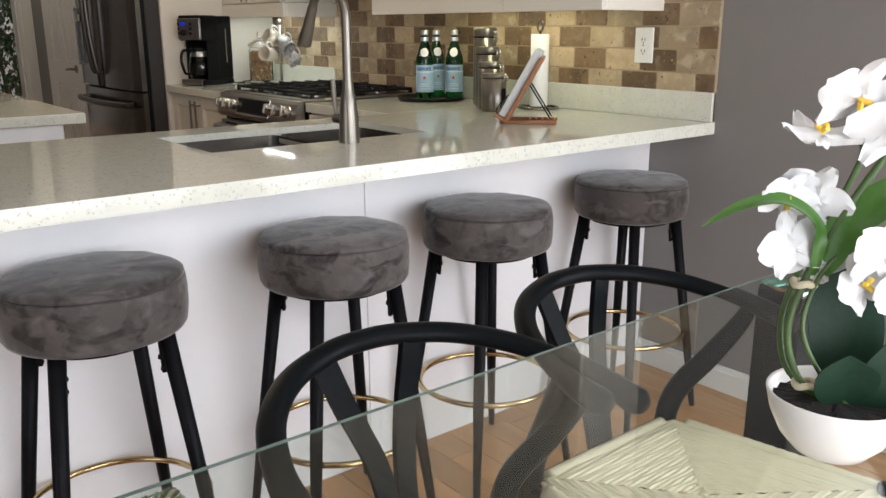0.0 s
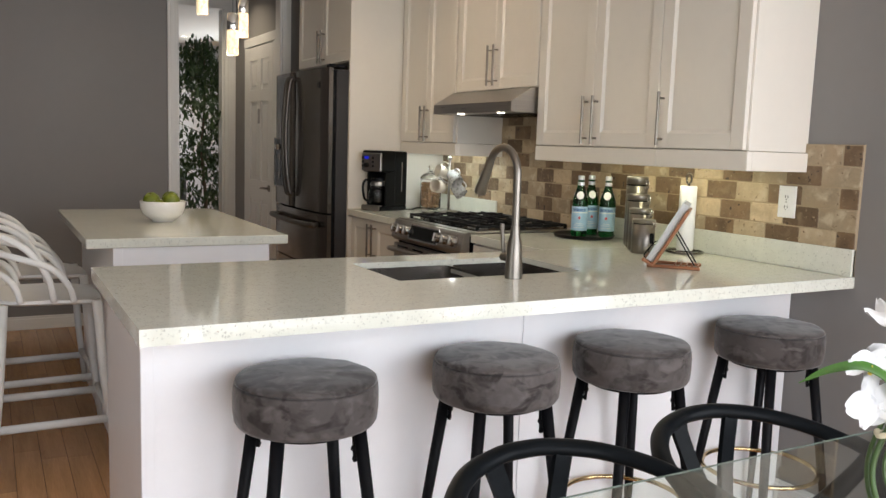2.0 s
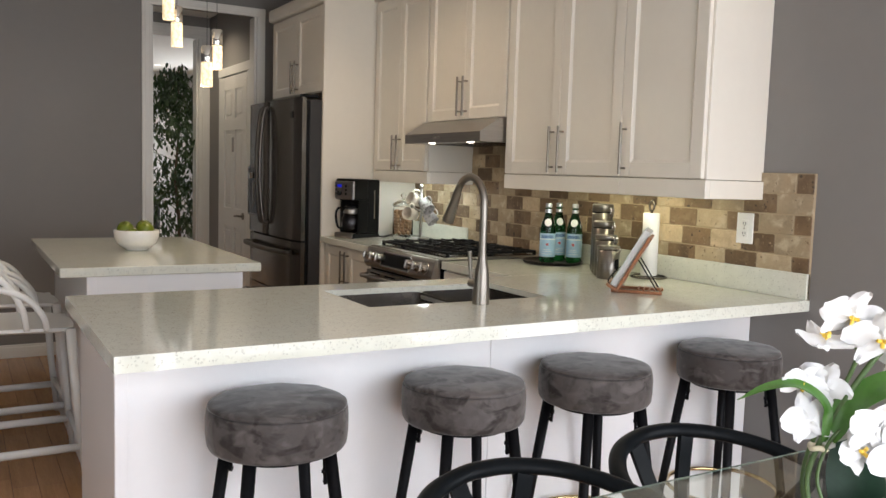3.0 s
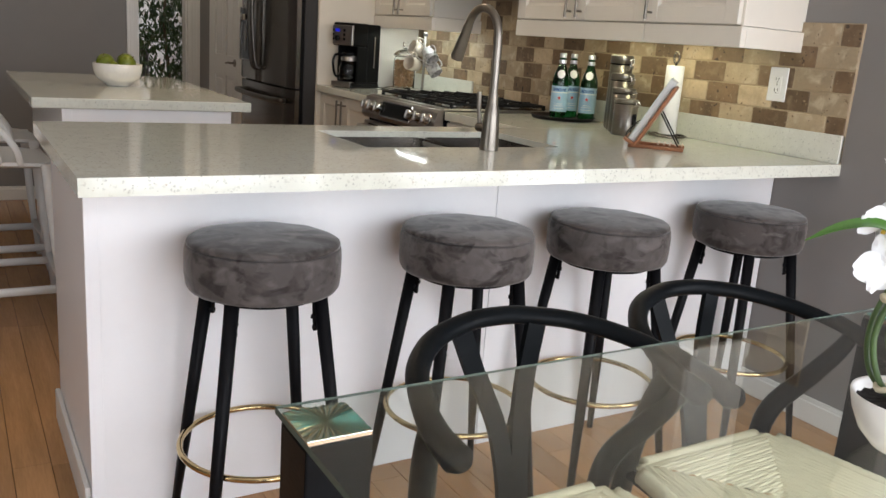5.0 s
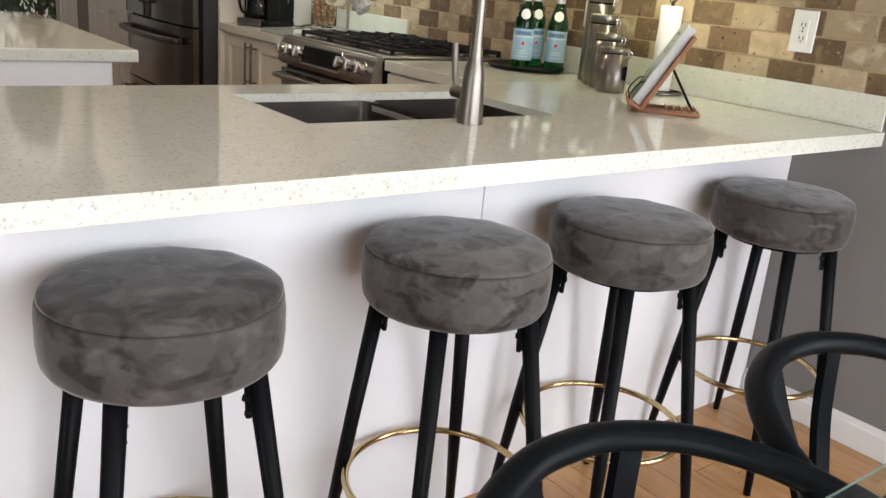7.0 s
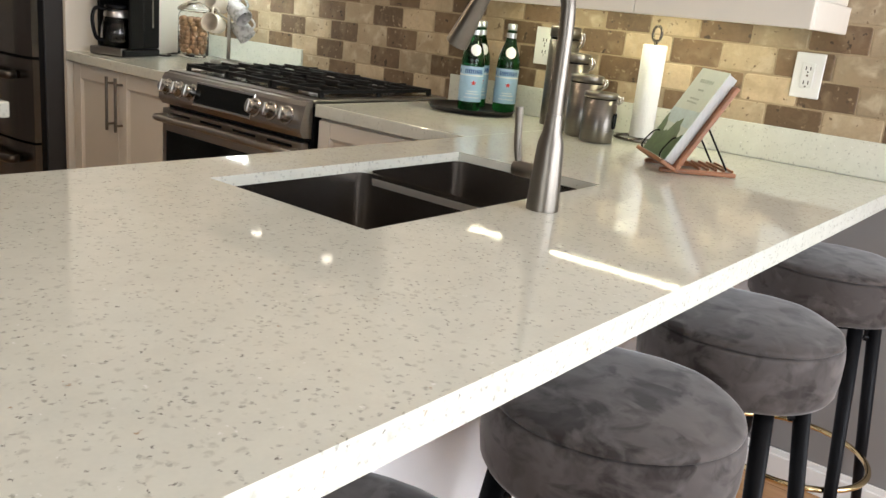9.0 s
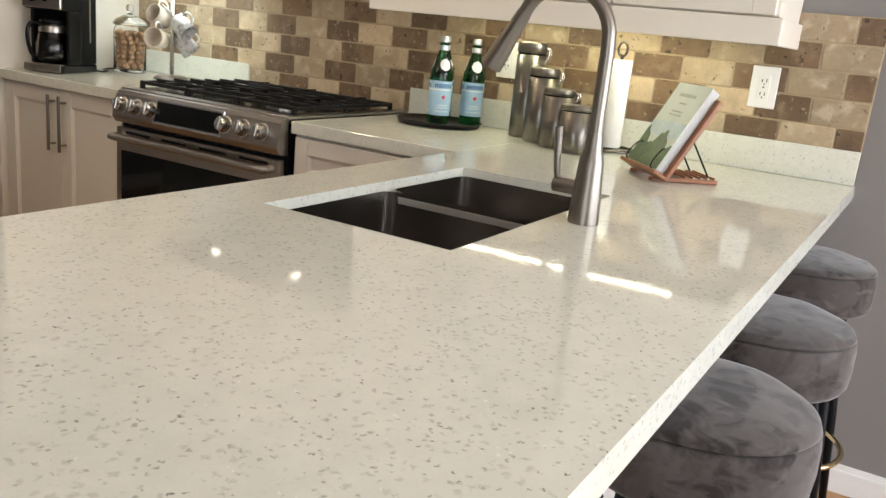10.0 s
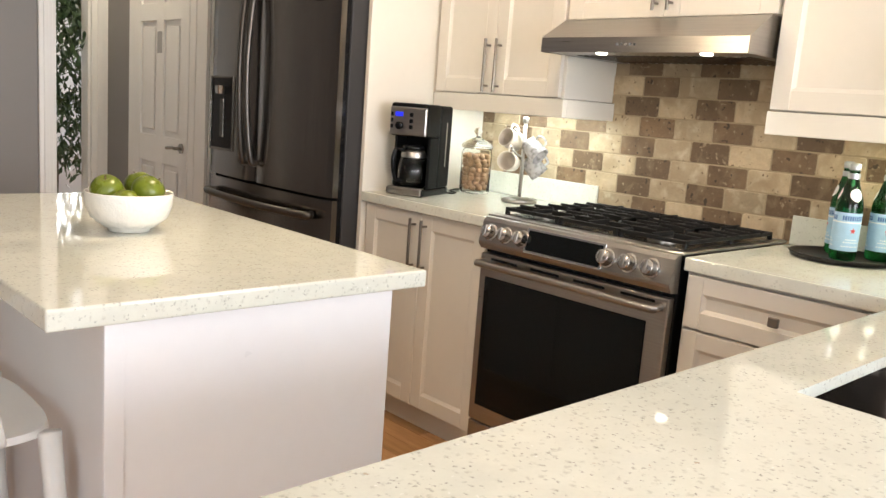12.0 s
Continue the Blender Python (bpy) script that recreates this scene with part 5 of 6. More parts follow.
def coffee_maker():
    c = thing("coffee_maker", (2.072, 4.640, CT), "black and steel drip coffee maker with a glass carafe", "coffee maker", rz=21)
    # front faces -x
    d0, d1, hw = -0.128, 0.108, 0.084
    part("base", box(d0, -hw, 0.001, d1, hw, 0.032, 0.006), M["black_plastic"], c)
    part("base_trim", box(d0 - 0.003, -hw + 0.006, 0.004, d0 + 0.03, hw - 0.006, 0.034, 0.004), M["steel"], c, "steel base trim")
    part("tower", box(0.0, -hw, 0.032, d1, hw, 0.368, 0.010, 3), M["coffee_black"], c, "black water tank tower")
    for s in (-1, 1):
        part("side_cheek", box(d0 + 0.048, s * (hw - 0.008) - 0.007, 0.0325, 0.0, s * (hw - 0.008) + 0.007, 0.2375, 0.004, 2), M["coffee_black"], c)
    part("head", box(d0 + 0.006, -hw, 0.238, 0.0, hw, 0.370, 0.010, 3), M["coffee_black"], c)
    face = part("control_face", box(d0 - 0.002, -hw + 0.002, 0.243, d0 + 0.05, hw - 0.002, 0.355, 0.006, 3), M["steel"], c, "brushed steel control face")
    part("screen", box(d0 - 0.004, 0.022, 0.316, d0, 0.058, 0.334, 0.001), glow("blue_screen", (0.01, 0.02, 0.7), 0.35), face, "lit blue display")
    part("dial", tube([(d0 - 0.002, 0.034, 0.280), (d0 - 0.016, 0.034, 0.280)], 0.015, 20), M["black_plastic"], face, "", True)
    for k in range(3):
        part("button", box(d0 - 0.005, -0.024, 0.268 + k * 0.024, d0, -0.008, 0.284 + k * 0.024, 0.002), M["black_plastic"], face)
        part("button", box(d0 - 0.005, 0.066, 0.268 + k * 0.024, d0, 0.078, 0.284 + k * 0.024, 0.002), M["black_plastic"], face)
    part("level_gauge", box(0.055, -hw - 0.002, 0.12, 0.062, -hw + 0.001, 0.30, 0.0008), M["steel"], c, "pale water level gauge")
    car = part("carafe", lathe([(0.040, 0), (0.056, 0.006), (0.064, 0.035), (0.062, 0.075), (0.050, 0.125), (0.046, 0.150)], 32, (-0.060, 0, 0.036), cap=False), M["clear_glass"], c, "clear glass carafe", True)
    # black core added inside, standing in for the glass's dark reflections
    part("carafe_coffee_stain", lathe([(0, 0.001), (0.054, 0.006), (0.061, 0.034), (0.059, 0.072), (0.050, 0.105), (0, 0.106)], 24, (-0.060, 0, 0.037)), M["black_glass"], car, "", True)
    part("carafe_lid", lathe([(0.048, 0), (0.050, 0.012), (0.034, 0.022), (0, 0.024)], 28, (-0.060, 0, 0.186)), M["black_plastic"], car, "", True)
    part("carafe_band", lathe([(0.0515, 0.118), (0.0525, 0.126), (0.0490, 0.140)], 28, (-0.060, 0, 0.036), cap=False), M["steel"], car, "", True)
    part("carafe_handle", tube(smooth_path([(-0.105, 0.02, 0.180), (-0.140, 0.038, 0.185), (-0.153, 0.045, 0.14), (-0.140, 0.038, 0.07), (-0.112, 0.024, 0.06)]), 0.009, 10, flat=0.8), M["black_plastic"], car, "", True)
    cord = tagged(part("power_cord", tube(smooth_path([(2.18, 4.64, CT + 0.012), (2.22, 4.60, CT + 0.0045), (2.27, 4.62, CT + 0.0045), (2.29, 4.68, CT + 0.005), (2.36, 4.72, CT + 0.006), (2.43, 4.735, CT + 0.005), (2.50, 4.73, CT + 0.02)], 8), 0.0035, 8), M["black_plastic"], None, "", True), "black power cord lying on the counter behind the coffee maker", "power cord")


coffee_maker()


def nut_jar():
    x, y = 2.385, 4.625
    j = thing("glass_jar", (x, y, CT), "clear glass jar full of brown nuts with a domed lid", "jar")
    prof = [(0, 0.002), (0.060, 0.001), (0.066, 0.006), (0.067, 0.02), (0.067, 0.175), (0.062, 0.190), (0.058, 0.198), (0.0555, 0.198), (0.059, 0.188), (0.0635, 0.174), (0.0635, 0.012), (0, 0.010)]
    ob = part("jar_body", lathe(prof, 36), glass("thin_jar_glass", (0.97, 0.985, 0.98), ior=1.12), j, "", True)
    ob.visible_shadow = False
    prof = [(0.069, 0), (0.071, 0.006), (0.068, 0.014), (0.052, 0.028), (0.028, 0.040), (0.012, 0.046), (0.009, 0.054), (0.016, 0.062), (0.019, 0.072), (0.013, 0.084), (0, 0.088)]
    ob = part("lid", lathe(prof, 36, (0, 0, 0.199)), M["clear_glass"], j, "domed glass lid with a knob", True)
    ob.visible_shadow = False
    bm = bmesh.new()
    rnd = random.Random(5)
    for layer in range(8):
        z = 0.026 + layer * 0.0195
        for ring, count in ((0.049, 10), (0.026, 5), (0.0, 1)):
            off = rnd.random() * 6
            for k in range(count):
                a = off + 2 * math.pi * k / count
                m = Matrix.Translation((ring * math.cos(a), ring * math.sin(a), z + rnd.uniform(-0.003, 0.003))) @ Euler((rnd.random() * 6, rnd.random() * 6, 0)).to_matrix().to_4x4() @ Matrix.Diagonal((1, 1, 1.15, 1))
                r = bmesh.ops.create_icosphere(bm, subdivisions=2, radius=rnd.uniform(0.0125, 0.0148), matrix=m)
    ob = part("nuts", bm, material("walnut_shell", (0.225, 0.130, 0.066), 0.55, vary=0.35, scale=40, bump=0.5, bump_scale=120), j, "brown nuts", True)
    tagged(ob, kind="stuff")


nut_jar()


def mug_tree():
    t = thing("mug_tree", (2.352, 4.325, CT), "steel mug tree on a round base", "mug rack")
    part("base", lathe([(0, 0.001), (0.070, 0.001), (0.074, 0.006), (0.070, 0.014), (0.045, 0.021), (0.012, 0.024), (0, 0.024)], 36), M["steel"], t, "", True)
    part("pole", tube([(0, 0, 0.02), (0, 0, 0.325)], 0.008, 14), M["steel"], t, "", True)
    part("finial", lathe([(0.008, 0), (0.013, 0.004), (0.014, 0.018), (0.011, 0.024), (0, 0.025)], 20, (0, 0, 0.325)), M["steel"], t, "", True)
    E, F, U = Vector((0.72, -0.69, 0)), Vector((0.69, 0.72, 0)), Vector((0, 0, 1))
    hung = [(-0.055, -0.030, 0.165, -F * 0.85 - E * 0.35 + U * 0.15, 0), (0.040, -0.034, 0.222, E * 0.55 - F * 0.45 - U * 0.55, 1),
            (0.050, 0.030, 0.150, E * 0.55 - F * 0.2 - U * 0.6, 1), (-0.048, 0.034, 0.250, -E * 0.6 - F * 0.6 + U * 0.3, 0)]
    for u, w, z, d, k in hung:
        e = E * u * 0.75 + F * w * 0.75
        part("arm", tube(smooth_path([(0, 0, z + 0.020), (e.x * 0.6, e.y * 0.6, z + 0.032), (e.x * 1.15, e.y * 1.15, z + 0.050)]), 0.0042, 10), M["steel"], t, "", True)
    dots = material("white_floral_glaze", (0.50, 0.49, 0.48), 0.25, vary=0.1)
    layered(dots, "veins", 55, 0.46, 0.64, (0.27, 0.26, 0.25))
    kinds = [(material("cream_glaze", (0.62, 0.56, 0.47), 0.2, vary=0.05), "plain cream ceramic mug hanging from the mug tree"), (dots, "white mug with a dark floral print hanging from the mug tree")]
    for u, w, z, d, k in hung:
        mat, lab = kinds[k]
        m = thing("mug", (0, 0, 0), lab, "mug", "hanging mugs")
        v = E * u + F * w
        m.matrix_basis = Matrix.Translation((2.352 + v.x, 4.325 + v.y, CT + z)) @ d.normalized().to_track_quat("Z", "X").to_matrix().to_4x4()
        prof = [(0, -0.042), (0.028, -0.042), (0.034, -0.036), (0.0385, 0.0), (0.0395, 0.042), (0.0365, 0.042), (0.0355, 0.0), (0.031, -0.033), (0, -0.037)]
        part("cup", lathe(prof, 28), mat, m, "", True)
        part("mug_handle", tube(smooth_path([(0.037, 0, 0.026), (0.058, 0, 0.024), (0.064, 0, 0.0), (0.054, 0, -0.020), (0.035, 0, -0.022)]), 0.0048, 8), mat, m, "", True)


mug_tree()


def apple_bowl():
    x, y = 0.634, 4.10
    b = thing("fruit_bowl", (x, y, CT), "white textured ceramic bowl of green apples on the island", "bowl")
    prof = [(0, 0.003), (0.050, 0.0015), (0.052, 0.009), (0.064, 0.014), (0.092, 0.036), (0.104, 0.066), (0.107, 0.098), (0.1055, 0.101), (0.102, 0.098), (0.099, 0.066), (0.086, 0.038), (0.06, 0.02), (0, 0.014)]
    hob = material("hobnail_ceramic", (0.80, 0.78, 0.73), 0.2, vary=0.03, bump=0.5, bump_scale=70)
    part("bowl_shell", lathe(prof, 56), hob, b, "", True)
    ap = material("green_apple_skin", (0.13, 0.165, 0.012), 0.28, vary=0.3, scale=12, spec=0.5)
    layered(ap, "flecks", 150, 0.08, 0.35, (0.30, 0.34, 0.08), fade=0.08)
    stem = material("apple_stem", (0.10, 0.06, 0.03), 0.8)
    for k, (ax, ay, az, r, tx, ty) in enumerate(((-0.050, 0.018, 0.104, 0.041, 20, -15), (0.036, -0.034, 0.106, 0.042, 30, 30), (0.042, 0.042, 0.110, 0.040, -15, 10), (-0.030, -0.052, 0.080, 0.036, 10, 10), (0.0, 0.0, 0.053, 0.034, 0, 0))):
        a = thing("apple", (0, 0, 0), "shiny green apple in the white bowl", "apple", "green apples")
        a.matrix_basis = pose(x + ax, y + ay, CT + az, tx, ty, 40 * k)
        pr = []
        for i in range(17):
            u = math.pi * i / 16
            rr = r * math.sin(u) * (1 + 0.10 * math.cos(u))
            zz = -r * 0.92 * math.cos(u)
            if i > 13:
                zz -= 0.011 * ((i - 13) / 3) ** 2
            pr.append((rr if 0 < i < 16 else 0, zz))
        part("flesh", lathe(pr, 28), ap, a, "", True)
        part("stem", tube([(0, 0, r * 0.62), (0.002, 0.002, r * 0.98)], 0.0018, 6), stem, a, "thin brown stem", True)


apple_bowl()


def outlet(y, z):
    o = thing("wall_outlet", (WX - 0.012, y, z), "white double power outlet on the tiled wall", "outlet", "outlets", world_coords=True)
    part("cover_plate", box(WX - 0.017, y - 0.039, z - 0.060, WX - 0.010, y + 0.039, z + 0.060, 0.0025), M["white_plastic"], o)
    part("socket_face", box(WX - 0.0195, y - 0.017, z - 0.034, WX - 0.0165, y + 0.017, z + 0.034, 0.002), M["white_plastic"], o)
    for dz in (-0.019, 0.019):
        for dy in (-0.006, 0.006):
            part("slot", box(WX - 0.0202, y + dy - 0.0012, z + dz - 0.005, WX - 0.0192, y + dy + 0.0012, z + dz + 0.005), M["black_plastic"], o)
        part("earth_hole", tube([(WX - 0.0192, y, z + dz - 0.010), (WX - 0.0202, y, z + dz - 0.010)], 0.0022, 8), M["black_plastic"], o)
    part("screw", tube([(WX - 0.0192, y, z), (WX - 0.0203, y, z)], 0.003, 10), M["nickel"], o)


outlet(2.032, 1.159)
outlet(2.878, 1.150)


# ---- pendant lamps over the island ----
def pendants():
    can = thing("ceiling_canopy", (0.86, 3.90, CEIL - 0.03), "round chrome canopy of the island pendant lamps", "ceiling canopy")
    part("canopy_disc", lathe([(0, 0.029), (0.12, 0.029), (0.12, 0.004), (0.115, 0), (0, 0)], 36), M["chrome"], can, "", True)
    bub = material("bubble_crystal", (0.85, 0.74, 0.55), 0.25, vary=0.5, scale=40, bump=0.8, bump_scale=90)
    nt = bub.node_tree
    b = nt.nodes["Principled BSDF"]
    tex = nt.nodes.new("ShaderNodeTexVoronoi")
    tex.inputs["Scale"].default_value = 95
    tc = nt.nodes.new("ShaderNodeTexCoord")
    nt.links.new(tc.outputs["Object"], tex.inputs["Vector"])
    rm = nt.nodes.new("ShaderNodeMapRange")
    nt.links.new(tex.outputs["Distance"], rm.inputs["Value"])
    rm.inputs["From Max"].default_value = 0.6
    rm.inputs["To Min"].default_value, rm.inputs["To Max"].default_value = 2.6, 0.5
    nt.links.new(rm.outputs[0], b.inputs["Emission Strength"])
    b.inputs["Emission Color"].default_value = (1.0, 0.78, 0.48, 1)
    for x, y, z in ((0.902, 3.82, 1.710), (0.975, 3.92, 1.806), (0.795, 3.96, 1.900), (0.735, 3.86, 2.005)):
        p = thing("pendant_lamp", (x, y, z), "small chrome pendant lamp with a glowing bubble-glass cylinder", "pendant lamp", "island pendant lamps")
        part("bubble_shade", lathe([(0, 0), (0.025, 0), (0.0265, 0.003), (0.0265, 0.112), (0, 0.112)], 28), bub, p, "glowing bubble glass cylinder", True)
        part("socket", lathe([(0.0255, 0.112), (0.0268, 0.115), (0.0268, 0.184), (0.022, 0.190), (0, 0.190)], 28), M["chrome"], p, "chrome socket", True)
        part("cord", tube([(0, 0, 0.188), (0, 0, CEIL - 0.03 - z)], 0.0013, 6), M["black_plastic"], p)


pendants()
lamp("pendant_glow", "POINT", pose(0.86, 3.90, 1.68), 7, (1.0, 0.8, 0.55), 0.06)


# ---- ceiling downlights ----
def downlight(x, y, z, label):
    d = thing("downlight", (x, y, z), label, "downlight", "recessed downlights")
    part("trim_ring", lathe([(0.040, -0.002), (0.060, -0.006), (0.064, -0.001)], 32, cap=False), M["white_plastic"], d, "", True)
    part("lens", lathe([(0, -0.0025), (0.033, -0.0025)], 32, cap=False), glow("downlight_glow", (1, 0.9, 0.75), 7), d, "lit lens")


# the one at (1.35, 3.7) is made up to house the cabinet fill
for x, y in ((0.75, 0.6), (1.35, 3.7), (0.25, 5.0), (-0.9, 3.6), (1.45, 6.9)):
    downlight(x, y, CEIL - 0.001, "recessed white ceiling downlight, lit")
downlight(2.05, 10.6, 2.559, "recessed ceiling downlight in the far room, lit")


# ---- orchid on the table ----
M["leaf"] = material("orchid_leaf", (0.055, 0.15, 0.022), 0.35, vary=0.25, scale=14, stretch=(1, 1, 1), spec=0.5)
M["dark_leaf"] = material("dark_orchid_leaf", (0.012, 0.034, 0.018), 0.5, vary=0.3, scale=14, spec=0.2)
M["stem"] = material("green_stem", (0.055, 0.10, 0.026), 0.45, vary=0.25, scale=25)
M["petal"] = material("white_petal", (0.66, 0.655, 0.65), 0.6, vary=0.03, scale=20, sheen=0.2)
M["petal"].node_tree.nodes["Principled BSDF"].inputs["Subsurface Weight"].default_value = 0.15
M["petal"].node_tree.nodes["Principled BSDF"].inputs["Subsurface Radius"].default_value = (0.01, 0.01, 0.008)
M["yellow"] = material("yellow_lip", (0.75, 0.50, 0.06), 0.5, vary=0.2, scale=60)


def blade(path, width, normal_hint=(0, 0, 1), fold=0.25, n=18):
    """A leaf blade along a rounded path, folded a little along its middle."""
    pts = smooth_path(path, 6)
    bm = bmesh.new()
    prev = None
    m = len(pts)
    for i, p in enumerate(pts):
        d = (pts[min(i + 1, m - 1)] - pts[max(i - 1, 0)]).normalized()
        side = d.cross(Vector(normal_hint)).normalized()
        up = side.cross(d)
        t = i / (m - 1)
        w = width * max(0.04, math.sin(math.pi * min(1, 0.10 + 0.92 * t)) ** 0.7)
        row = [bm.verts.new(p + side * w * u + up * (abs(u) * w * fold)) for u in (-1, -0.5, 0, 0.5, 1)]
        if prev:
            for k in range(4):
                bm.faces.new((prev[k], prev[k + 1], row[k + 1], row[k]))
        prev = row
    r = bmesh.ops.extrude_face_region(bm, geom=bm.faces[:])
    bm.normal_update()
    bmesh.ops.translate(bm, verts=[e for e in r["geom"] if isinstance(e, bmesh.types.BMVert)], vec=Vector(normal_hint) * -0.0012)
    bmesh.ops.recalc_face_normals(bm, faces=bm.faces)
    return bm


def flower_mesh(size, seed):
    rnd = random.Random(seed)
    bm = bmesh.new()
    for ang, wl, ww in ((90, 0.95, 0.62), (10, 1.0, 0.95), (170, 1.0, 0.95), (225, 0.9, 0.58), (-45, 0.9, 0.58)):
        a = radians(ang + rnd.uniform(-6, 6))
        L, Wd = size * wl, size * ww
        cup = rnd.uniform(0.05, 0.3)
        prev = None
        for i in range(8):
            t = i / 7
            w = Wd * 0.5 * math.sin(math.pi * (0.08 + 0.84 * t ** 0.8)) ** 0.75
            row = []
            for u in (-1, -0.5, 0, 0.5, 1):
                lx, ly = L * t, w * u
                z = size * (cup * t * t * 0.6 - 0.10 * abs(u) * math.sin(math.pi * t) + 0.05 * math.sin(5 * u + 7 * t + seed))
                row.append(bm.verts.new((lx * math.cos(a) - ly * math.sin(a), lx * math.sin(a) + ly * math.cos(a), z + (0.002 if ww > 0.9 else 0))))
            if prev:
                for k in range(4):
                    bm.faces.new((prev[k], prev[k + 1], row[k + 1], row[k]))
            prev = row
    return bm


def orchid(x, y):
    o = thing("orchid", (x, y, 0.7415), "potted artificial white orchid with glossy green leaves", "potted plant")
    part("pot", lathe([(0, 0.001), (0.034, 0.001), (0.040, 0.004), (0.058, 0.024), (0.070, 0.050), (0.0755, 0.073), (0.0745, 0.076), (0.071, 0.073), (0.062, 0.048), (0, 0.040)], 48), M["ceramic"], o, "round white ceramic pot", True)
    bm = lathe([(0, 0.066), (0.03, 0.066), (0.068, 0.062)], 40, cap=False)
    for v in bm.verts:
        v.co.z += 0.006 * noise.noise(v.co * 90)
    part("soil", bm, material("dark_soil", (0.012, 0.010, 0.009), 0.95, vary=0.5, scale=60, bump=1.0, bump_scale=200), o, "dark potting soil")
    # E: along the table's diagonal, F: across it
    E, F = Vector((0.72, -0.69, 0)), Vector((0.69, 0.72, 0))

    def rise(z):
        return max(0.060, 0.075 + (z - 0.1) * 0.85)

    def P(u, w, z):
        v = E * u + F * w
        return (v.x, v.y, rise(z))
    main = [P(-0.01, 0, 0.085), P(-0.045, 0, 0.12), P(-0.062, 0, 0.19), P(-0.045, 0, 0.27), P(-0.018, 0, 0.34), P(0.02, 0, 0.42), P(0.05, 0, 0.46)]
    part("stem", tube(smooth_path(main), 0.0042, 10), M["stem"], o, "", True)
    part("stem", tube(smooth_path([P(-0.02, 0.012, 0.085), P(-0.056, 0.012, 0.13), P(-0.066, 0.012, 0.20), P(-0.050, 0.008, 0.28), P(-0.02, 0.006, 0.36), P(-0.005, 0.0, 0.42), P(-0.012, 0, 0.445)]), 0.0034, 10), M["stem"], o, "", True)
    part("stem", tube(smooth_path([P(0.01, -0.01, 0.085), P(-0.03, -0.012, 0.14), P(-0.050, -0.01, 0.20), P(-0.035, -0.01, 0.27), P(0.0, -0.01, 0.31), P(0.04, -0.02, 0.315), P(0.078, -0.03, 0.27), P(0.088, -0.03, 0.20), P(0.07, -0.02, 0.12), P(0.055, -0.01, 0.088)]), 0.0027, 10), M["stem"], o, "", True)
    for z, u in ((0.110, -0.036), (0.252, -0.050)):
        part("raffia_tie", tube([P(u + 0.011 * math.cos(a), 0.011 * math.sin(a), z + 0.002 * math.sin(3 * a)) for a in [2 * math.pi * k / 16 for k in range(16)]], 0.0042, 8, True), M["rush"], o, "cream raffia tie", True)
    toward = tuple(-F * 0.5 + Vector((0, 0, 0.85)))
    part("long_leaf", blade([P(-0.042, -0.004, 0.265), P(-0.045, -0.01, 0.33), P(-0.085, -0.015, 0.365), P(-0.13, -0.02, 0.358), P(-0.172, -0.025, 0.332)], 0.0095, toward), M["leaf"], o, "long arching green leaf", True)
    part("long_leaf", blade([P(-0.035, -0.004, 0.27), P(-0.012, -0.01, 0.33), P(0.03, -0.02, 0.375), P(0.09, -0.02, 0.395), P(0.15, -0.02, 0.38)], 0.024, toward), M["leaf"], o, "broad arching green leaf", True)
    fw = tuple(-F)
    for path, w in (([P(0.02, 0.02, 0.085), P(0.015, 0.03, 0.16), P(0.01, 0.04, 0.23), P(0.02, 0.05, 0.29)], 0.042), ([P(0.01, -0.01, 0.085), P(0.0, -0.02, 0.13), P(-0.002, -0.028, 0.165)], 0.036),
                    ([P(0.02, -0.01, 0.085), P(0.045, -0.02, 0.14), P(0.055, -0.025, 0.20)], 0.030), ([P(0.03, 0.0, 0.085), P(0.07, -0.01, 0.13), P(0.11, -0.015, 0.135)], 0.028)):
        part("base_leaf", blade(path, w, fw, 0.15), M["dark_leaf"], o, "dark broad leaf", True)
    rnd = random.Random(3)
    spots = [(-0.020, -0.012, 0.490, 0.052, 10, 25), (0.022, -0.020, 0.455, 0.054, -15, 20), (-0.052, -0.004, 0.446, 0.046, 25, -72), (0.075, -0.012, 0.480, 0.050, -20, 10),
             (0.060, 0.006, 0.425, 0.044, -35, -10), (-0.078, 0.002, 0.362, 0.038, 15, 15), (-0.046, 0.010, 0.362, 0.042, -20, 5), (-0.066, -0.004, 0.302, 0.044, 10, -10),
             (-0.048, 0.004, 0.290, 0.040, -15, -15), (0.020, -0.030, 0.300, 0.048, 15, 5), (0.056, -0.034, 0.262, 0.050, 0, -5), (0.092, -0.030, 0.305, 0.046, -15, 10), (0.004, -0.022, 0.258, 0.040, 25, -20), (0.110, -0.026, 0.250, 0.042, -25, -10)]
    for k, (u, w, z, size, turn, tilt) in enumerate(spots):
        v = E * u + F * w
        face = (-F).to_track_quat("Z", "Y").to_matrix().to_4x4()
        m = Matrix.Translation((v.x, v.y, rise(z))) @ Matrix.Rotation(radians(turn), 4, "Z") @ face @ Matrix.Rotation(radians(tilt), 4, "X") @ Matrix.Rotation(rnd.uniform(-0.5, 0.5), 4, "Z")
        bm = flower_mesh(size, k)
        bmesh.ops.transform(bm, matrix=m, verts=bm.verts)
        fl = part("flower", bm, M["petal"], o, "white orchid bloom", True)
        if k in (6, 7, 8, 9, 10):
            continue
        bm = bmesh.new()
        for q in range(3):
            a = 2 * math.pi * q / 3 + 0.5
            add_tube(bm, smooth_path([(0, 0, 0.002), (0.004 * math.cos(a), 0.004 * math.sin(a), 0.008), (0.008 * math.cos(a), 0.008 * math.sin(a), 0.010)], 3), 0.003, 6)
        bmesh.ops.transform(bm, matrix=m, verts=bm.verts)
